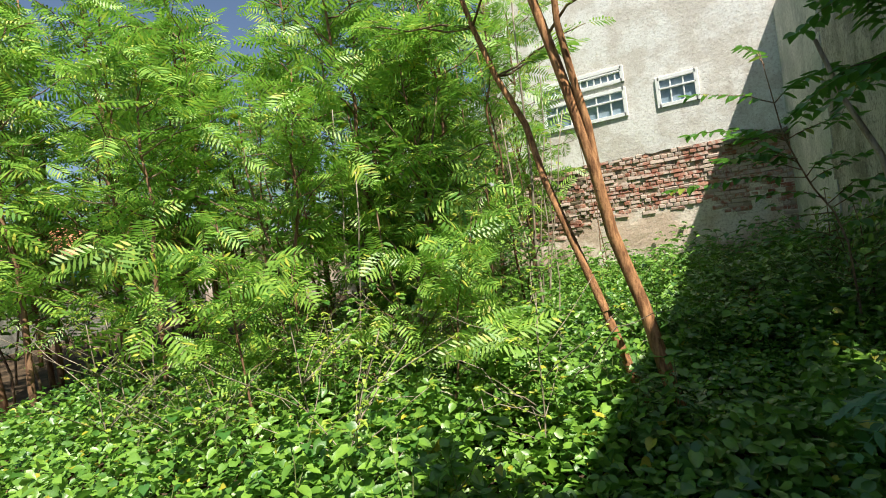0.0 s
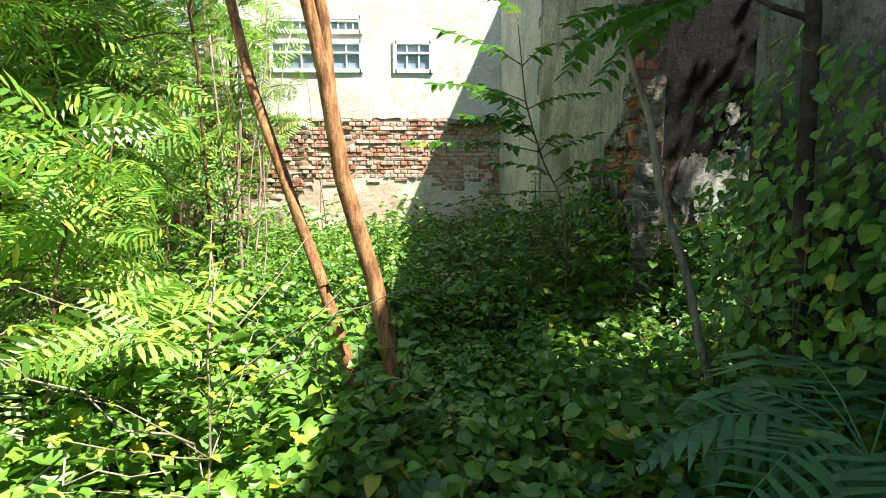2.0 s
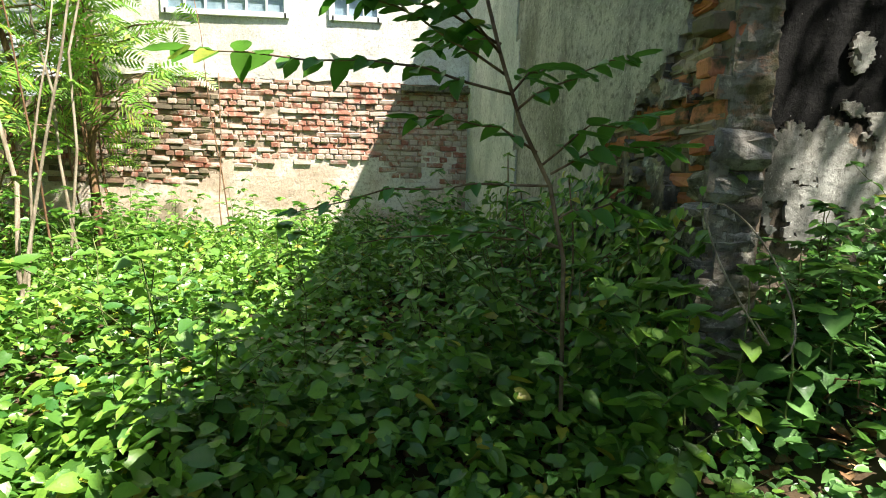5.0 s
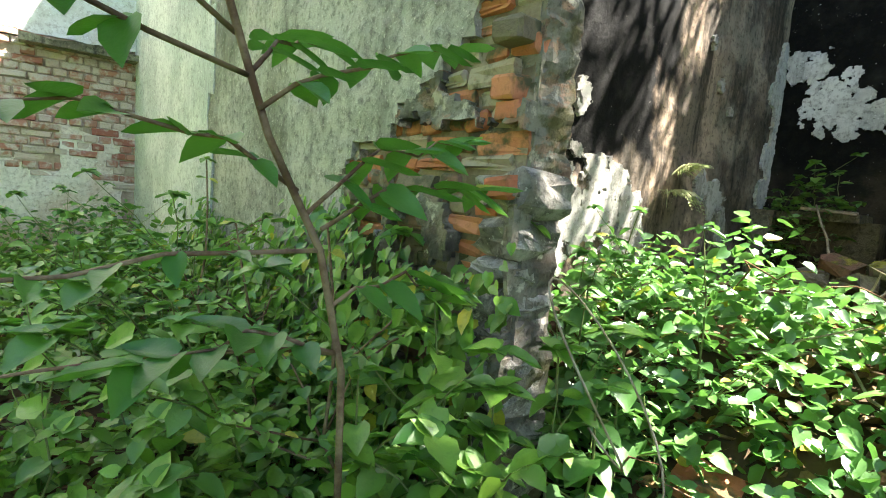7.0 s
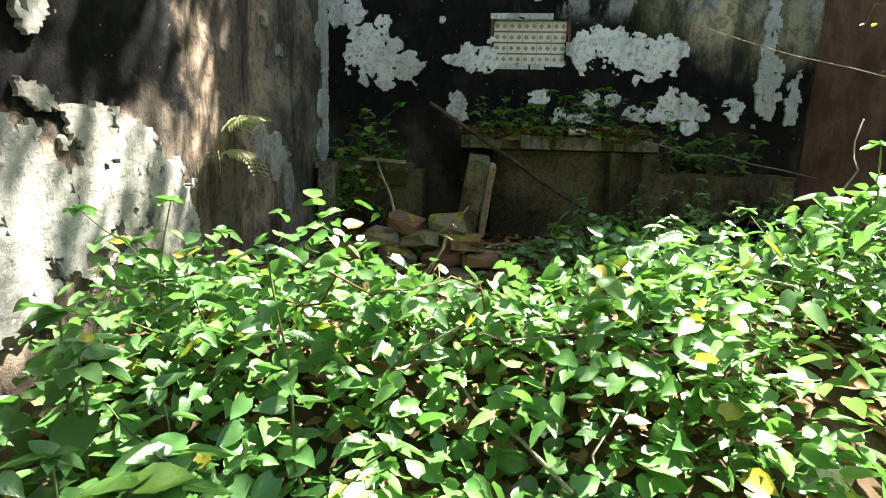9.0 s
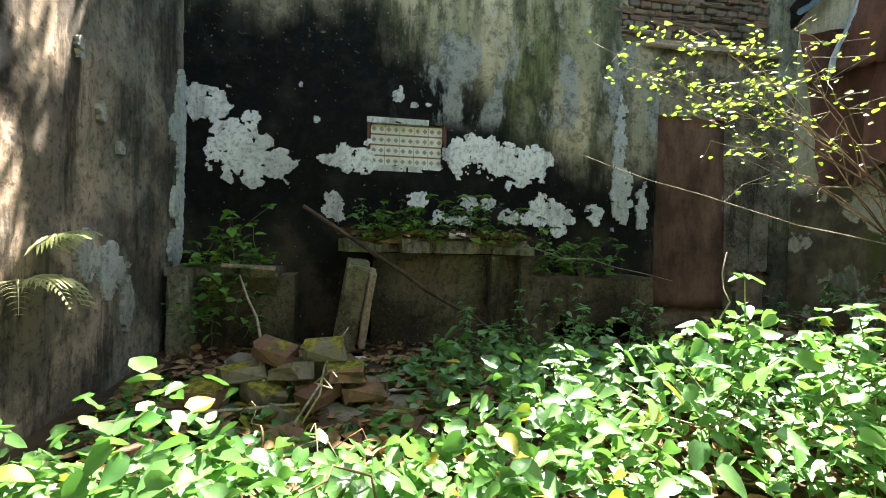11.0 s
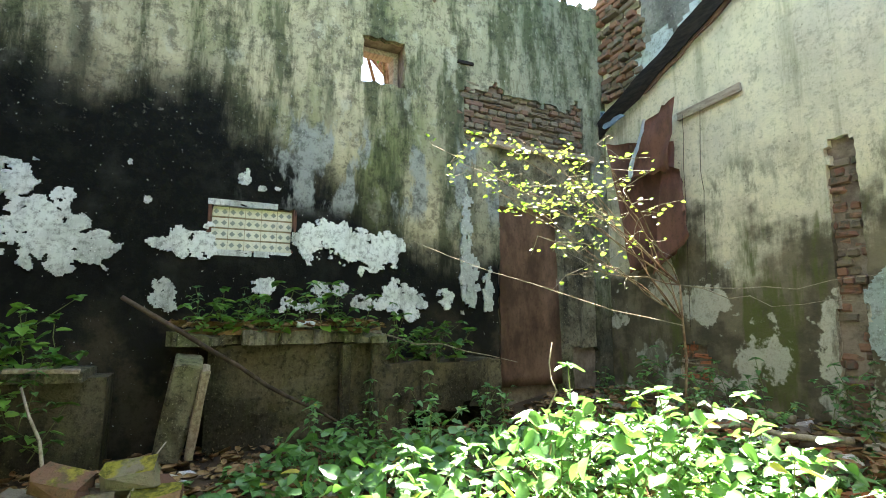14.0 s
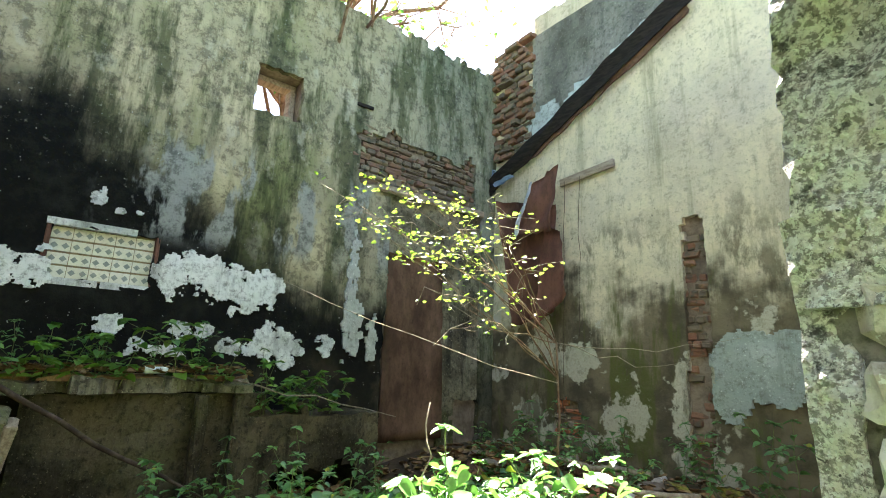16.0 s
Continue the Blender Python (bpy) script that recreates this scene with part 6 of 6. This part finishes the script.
house = thing("far_house", "low turquoise house with an orange tiled roof beyond the trees", "house", pose(-24.0, 11.5, 0))
part("wall", box(3, 7, 3.0, 0, 0, 0, 0, (0, 0, 1.5)), TURQUOISE, house)
V, F = warped([(2.0, -4, 2.9), (2.0, 4, 2.9), (0.0, 4, 4.2), (0.0, -4, 4.2)], 10, 12, 0.06, 0.02, 2)
child("roof", mesh_of("roof", V, F, ROOF_TILE), house)


# ---------------------------------------------------------------- fallen bricks, rubble, litter
def brick_mesh(name, mat, l, d, h, seed, rough=0.004):
    bm = box(l, d, h, 0.009, rough, seed)
    me = bpy.data.meshes.new(name)
    bm.normal_update()
    bm.to_mesh(me), bm.free()
    me.materials.append(mat)
    return me


def brick_pile():
    ob = thing("brick_pile", "heap of fallen mossy bricks in front of the counter", "bricks", pose(3.75, 4.5, 0.9))
    rnd = random.Random(14)
    mossy = [brick_mesh("brick", BRICK_MOSS, 0.22 - 0.02 * s, 0.12, 0.075, s, 0.016) for s in range(4)]
    red = [brick_mesh("brick", BRICK_MOSS, 0.19, 0.12, 0.09, s + 9, 0.012) for s in range(3)]
    for level in range(5):
        z = -0.04 + 0.088 * level
        half = 0.6 - 0.1 * level
        y = -half
        while y < half:
            for k in range(2 if level < 4 else 1):
                me = rnd.choice(mossy if level > 2 or k else red + mossy)
                x = -0.2 + 0.13 * k + 0.055 * level + rnd.uniform(-0.03, 0.03)
                child("brick", me, ob, "", pose(x, y + rnd.uniform(-0.02, 0.02), z + rnd.uniform(-0.005, 0.008), rnd.uniform(-14, 14), rnd.uniform(-16, 16), 90 + rnd.uniform(-60, 60)))
            y += 0.235
    for i in range(16):
        child("brick", rnd.choice(mossy + red), ob, "", pose(rnd.uniform(-0.5, 0.6), rnd.uniform(-0.9, 0.75), rnd.uniform(-0.02, 0.05), rnd.uniform(-25, 25), rnd.uniform(-25, 25), rnd.uniform(0, 180)))


brick_pile()


def rubble():
    rnd = random.Random(15)
    ms = []
    for s in range(6):
        bm = bmesh.new()
        bmesh.ops.create_icosphere(bm, subdivisions=1, radius=0.5)
        r2 = random.Random(s)
        for v in bm.verts:
            v.co = Vector((v.co.x * 1.3, v.co.y, v.co.z * 0.6)) * r2.uniform(0.75, 1.15)
        me = bpy.data.meshes.new("stone")
        bm.to_mesh(me), bm.free()
        me.materials.append(STONE if s % 2 else MORTAR)
        ms.append(me)
    heap = thing("rubble", "scattered stones and broken bricks on the room's floor", "rubble", Matrix())
    chips = [brick_mesh("broken_brick", BRICK_OLD if s % 2 else BRICK_MOSS, 0.15, 0.11, 0.055, s + 30, 0.012) for s in range(4)]
    for i in range(150):
        x, y = rnd.uniform(1.8, 4.9), rnd.uniform(0.35, 4.9)
        if rnd.random() < 0.6:
            x, y = rnd.uniform(2.0, 4.6), rnd.uniform(0.35, 1.5)
        s = rnd.uniform(0.06, 0.17)
        me = rnd.choice(ms + chips)
        sc = s if me in ms else rnd.uniform(0.7, 1.3)
        child("stone" if me in ms else "broken_brick", me, heap, "", Matrix.LocRotScale((x, y, ground_z(x, y) + 0.01), Euler((rnd.uniform(-0.4, 0.4), rnd.uniform(-0.4, 0.4), rnd.uniform(0, 6))), (sc, sc, sc)))


rubble()


def litter(n, area, seed, label, skip=None):
    rng = np.random.default_rng(seed)
    pts = []
    while len(pts) < n:
        x, y = rng.uniform(area[0], area[1]), rng.uniform(area[2], area[3])
        if skip and skip(x, y):
            continue
        pts.append((x, y, ground_z(x, y) + rng.uniform(0.005, 0.04)))
    me = scatter_mesh("leaf_litter", leaf_shape(0.3, 0, 0.2, -0.15), np.array(pts), loose_axes(n, rng, (-0.25, 0.25), 0.35), rng.uniform(0.04, 0.1, n), LEAF_DRY)
    tagged(new("leaf_litter", me), label, "leaves", kind="stuff")


litter(5000, (1.4, 5.2, 0.3, 5.3), 6, "dry brown fallen leaves on the room's rubble floor")
litter(5000, (-5, 1.1, 0.8, 9.8), 7, "dry brown fallen leaves under the yard's weeds", blocked)

# bent dry vines and stems
rnd = random.Random(55)
for i in range(64):
    if i < 36:
        a = Vector((rnd.uniform(-3.2, -0.9), rnd.uniform(2.2, 5.2), 0))
        d = Vector((rnd.uniform(-0.7, 0.7), rnd.uniform(-0.5, 0.5), rnd.uniform(0.05, 0.5)))
    else:
        a = Vector((rnd.uniform(1.6, 3.4), rnd.uniform(2.2, 4.8), 0))
        d = Vector((rnd.uniform(-0.4, 0.4), rnd.uniform(-0.5, 0.3), rnd.uniform(0.02, 0.25)))
    a.z = ground_z(a.x, a.y) + (rnd.uniform(0.1, 0.4) if a.x < 0 else rnd.uniform(0.02, 0.1))
    vine = thing("dry_vine", "pale dry vine stem arching through the weeds", "vine", Matrix.Translation(a), "dry vines")
    line = bend((0, 0, 0), d * rnd.uniform(0.8, 1.3), 7, 0.06, rnd, -0.08)
    child("stem", mesh_of("stem", *tube(line, [0.005 - 0.0005 * k for k in range(8)], 5), BARK_PALE if i % 3 else BARK, True), vine)
ring = thing("dry_vine", "pale looping vine stem hanging by the wall's end", "vine", pose(1.25, 4.35, 0.85), "dry vines")
line = [Vector((0.1 * math.sin(k * 0.7), -0.12 * math.cos(k * 0.7) + 0.01 * k, 0.22 + 0.2 * math.sin(k * 0.6 - 1.4))) for k in (q * 0.45 for q in range(26))]
child("stem", mesh_of("stem", *tube(line, [0.0028] * 26, 5), BARK_PALE, True), ring)

# bare saplings standing in the thicket
for i in range(46):
    x, y = rnd.uniform(-6.5, -1.3), rnd.uniform(3.6, 9.6)
    pole = thing("thin_sapling", "thin bare sapling stem in the thicket", "sapling", Matrix.Translation((x, y, ground_z(x, y))), "thin saplings")
    h = rnd.uniform(2.0, 4.2)
    line = bend((0, 0, -0.1), (rnd.uniform(-0.5, 0.5), rnd.uniform(-0.4, 0.4), h), 6, 0.05, rnd)
    r = rnd.uniform(0.008, 0.02)
    child("stem", mesh_of("stem", *tube(line, [r * (1 - 0.1 * k) for k in range(7)], 6), BARK if i % 2 else BARK_PALE, True), pole)
stump = thing("pale_stump", "pale peeling tree stump against the far wall", "stump", pose(-5.0, 9.3, ground_z(-5.0, 9.3)))
child("trunk", mesh_of("trunk", *tube(bend((0, 0, -0.2), (0.2, 0, 1.7), 7, 0.06, rnd), [0.22, 0.19, 0.17, 0.16, 0.15, 0.13, 0.12, 0.08], 10), BARK_PALE, True), stump)


# ---------------------------------------------------------------- bricks laid in walls
def courses(parent, mats, u0, u1, z0, z1, pitch, length, depth, place, keep, seed, limit=300):
    rnd = random.Random(seed)
    long = [[brick_mesh("brick", m, length - 0.014, depth, pitch - 0.007 - 0.004 * s, s + 100 * k, 0.008) for s in range(4)] for k, m in enumerate(mats)]
    short = [[brick_mesh("brick", m, length / 2 - 0.014, depth, pitch - 0.007, s + 50 + 100 * k) for s in range(2)] for k, m in enumerate(mats)]
    n, z, row = 0, z0, 0
    while z < z1:
        u = u0 - (length / 4 if row % 2 else 0)
        while u < u1:
            header = row % 3 == 2
            ln = length / 2 if header or rnd.random() < 0.15 else length
            c = u + ln / 2
            if keep(c, z + pitch / 2) and rnd.random() > 0.03 and n < limit:
                me = rnd.choice((short if ln < length else long)[rnd.randrange(len(mats))])
                child("brick", me, parent, "", place(c, z + pitch / 2, rnd.uniform(-0.02, 0.014)) @ pose(0, 0, rnd.uniform(-0.004, 0.004), rnd.uniform(-3, 3), rnd.uniform(-2, 2), rnd.uniform(-3.5, 3.5)))
                n += 1
            u += ln
        z += pitch
        row += 1


def red_zone(u, z):
    if u > 0.55:
        return z < 2.6 and fbm(u, z, 5, 2.2) > -0.25 - 0.5 * (z > 1.8)
    return 1.5 + 0.22 * fbm(u, 0, 1, 1.6) - 0.25 * smooth(u, -0.4, 0.6) < z < 2.7


courses(w_far, (BRICK_RED,), -2.3, 1.15, 1.2, 2.75, 0.078, 0.25, 0.09, lambda u, z, d: pose(u, YF + 0.035 + d, z), red_zone, 1)
left_face = thing("wall_far_side", "weathered brick stretch of the far wall in tree shade", "wall", Matrix(), kind="structure")
courses(left_face, (BRICK_GREY, BRICK_RED), -4.6, -2.35, 1.2, 2.6, 0.078, 0.25, 0.09, lambda u, z, d: pose(u, YF + 0.035 + d, z), lambda u, z: z > 1.25 + 0.3 * fbm(u, 0, 1, 1.2), 2)
courses(w_grey, (BRICK_GREY, BRICK_GREY, BRICK_OLD), 0.16, 1.05, 0.25, 1.5, 0.066, 0.22, 0.1, lambda u, z, d: pose(0.072 + 0.8 * d, u, z, 0, 0, 90), lambda u, z: u < brick_bound(z) + 0.06, 3, 150)
courses(w_grey, (BRICK_OLD,), 0.055, 1.05, 1.5, 4.6, 0.066, 0.22, 0.1, lambda u, z, d: pose(0.072 + 0.6 * d, u, z, 0, 0, 90), lambda u, z: u < brick_bound(z) + 0.06, 33, 150)
end_face = thing("wall_yard_end", "ragged brick end of the yard wall", "wall", GREY_AT, kind="structure")
rnd = random.Random(64)
ends = [brick_mesh("brick", (BRICK_OLD, BRICK_GREY, BRICK_OLD)[s % 3], 0.16 + 0.008 * (s % 4), 0.1, 0.063, s + 300, 0.004) for s in range(9)]
# rough masonry mass of the torn end, coursed by eroded bricks
def end_mass():
    xs, ys, zs = steps(0.035, 0.2, 0.0205), steps(0.0, 0.26, 0.026), steps(-0.1, 4.25, 0.016)
    ring = [(x, 0.0) for x in xs] + [(0.2, y) for y in ys[1:]] + [(x, 0.26) for x in reversed(xs[:-1])] + [(0.035, y) for y in reversed(ys[1:-1])]
    V, F, n = [], [], len(ring)
    for z in zs:
        row = math.floor(z / 0.072)
        joint = abs(z / 0.072 - row - 0.5) * 2
        for x, y in ring:
            cell = math.floor((x + y + 0.07 * (row % 2)) / 0.13)
            out = 0.02 * noise.noise(Vector((cell * 7.31, row * 3.73, 0.57))) - 0.007 * smooth(joint, 0.7, 1.0)
            p = Vector((x, y, z))
            out += 0.03 * noise.noise(p * 5) + 0.016 * noise.noise(p * 14) + 0.008 * noise.noise(p * 37) + 0.03 * smooth(z, 1.1, 0.3)
            c = Vector((x - 0.115, y - 0.13, 0)).normalized()
            if x <= 0.04:
                out *= 0.4
            V.append(p + c * out)
    for i in range(len(zs) - 1):
        for j in range(n):
            k = (j + 1) % n
            F.append((i * n + j, i * n + k, (i + 1) * n + k, (i + 1) * n + j))
    F.append(tuple(range((len(zs) - 1) * n, len(zs) * n)))
    child("masonry_mass", mesh_of("masonry_mass", V, F, END_MASS), end_face, "lumpy mossy masonry of the torn wall end")


def end_mass_material():
    """Dark mossy mortar over stone and brick, redder higher up."""
    k = Mat("mossy_torn_masonry")
    c = k.mix(k.step(k.noise(6, 6), 0.4, 0.6), (0.24, 0.22, 0.18), (0.09, 0.082, 0.07))
    c = k.mix(k.math("MULTIPLY", k.step(k.noise(9, 5, k.scaled(1, 1, 1.8)), 0.5, 0.56), k.step(k.z, 1.35, 1.55, 0.1, 0.5)), c, (0.36, 0.19, 0.12))
    c = k.mix(k.step(k.noise(5, 6), 0.54, 0.64, 0, 0.9), c, (0.11, 0.1, 0.045))
    c = k.mix(k.step(k.noise(11, 6), 0.58, 0.64, 0, 0.85), c, (0.5, 0.45, 0.37))
    f = k.noise(40, 6, None, 0.72)
    c = k.mix(k.step(f, 0.5, 0.7, 0, 0.6), c, (0.04, 0.037, 0.03))
    k.bump(k.math("ADD", k.noise(16, 5), f), 0.8, 0.015)
    return k.done(c, 0.93, 0.12)


END_MASS = end_mass_material()
end_mass()
BLOCK = wall_material("mossy_grey_block", (0.4, 0.37, 0.33), (0.2, 0.18, 0.155), (0.04, 0.038, 0.032), 0.4, (0.12, 0.11, 0.055), 0.4, 0.04, None, 8)
z = 0.35
while z < 1.46:
    h = rnd.uniform(0.08, 0.15)
    bm = box(rnd.uniform(0.17, 0.23), rnd.uniform(0.16, 0.24), h - 0.01, 0.026, 0.013, z, 1)
    part("block", bm, BLOCK, end_face, "", pose(0.1 + rnd.uniform(-0.02, 0.02), 0.095 + rnd.uniform(-0.015, 0.02), z + h / 2, rnd.uniform(-5, 5), rnd.uniform(-6, 6), rnd.uniform(-12, 12)))
    z += h
z = 1.47
while z < 4.2:
    if rnd.random() < 0.55:
        child("brick", rnd.choice(ends), end_face, "", pose(rnd.uniform(0.02, 0.1), 0.066 + rnd.uniform(-0.02, 0.015), z, rnd.uniform(-4, 4), rnd.uniform(-5, 5), rnd.uniform(-9, 9)))
    z += 0.07
v, f = sheet((-0.014, 0, 0), Y, Z, -X, steps(0.0, 1.1, 0.02), steps(0.2, 4.25, 0.02), lambda a, b: a < brick_bound(b) + 0.04 and fbm(a * 4, b * 5, 4) > (0.45 if b > 1.5 else 0.2) - 0.2 * smooth(a, 0.2, 0.0), 0.07, 0.028, 0.007, 6, 13)
child("mortar_smear", mesh_of("mortar_smear", v, f, END_MASS), end_face, "mossy mortar smeared over the bare brick")
courses(w_back, (BRICK_GREY,), 0.5, 2.15, 3.5, 4.16, 0.06, 0.21, 0.08, lambda u, z, d: pose(XB + 0.065 + d, u, z, 0, 0, 90), lambda u, z: True, 5)
courses(w_right, (BRICK_CHASE, BRICK_GREY), 2.98, 3.3, 1.2, 2.92, 0.062, 0.15, 0.08, lambda u, z, d: pose(u, YR - 0.072 + 1.6 * d, z), lambda u, z: fbm(u, z, 3, 6) > -0.5, 6)
courses(w_right, (BRICK_OLD,), 4.2, 4.5, 1.25, 1.7, 0.06, 0.18, 0.08, lambda u, z, d: pose(u, YR - 0.072 + 1.6 * d, z), lambda u, z: True, 7)
broken = thing("broken_corner", "toothed brick edge of the broken wall corner", "wall", Matrix(), kind="structure")
courses(broken, (BRICK_GREY, BRICK_CHASE), 4.72, 5.25, 4.15, 5.5, 0.07, 0.22, 0.12, lambda u, z, d: pose(u, YR + 0.0 + 2 * d, z), lambda u, z: u > 4.74 + 0.1 * fbm(z, 0, 0, 9), 8)
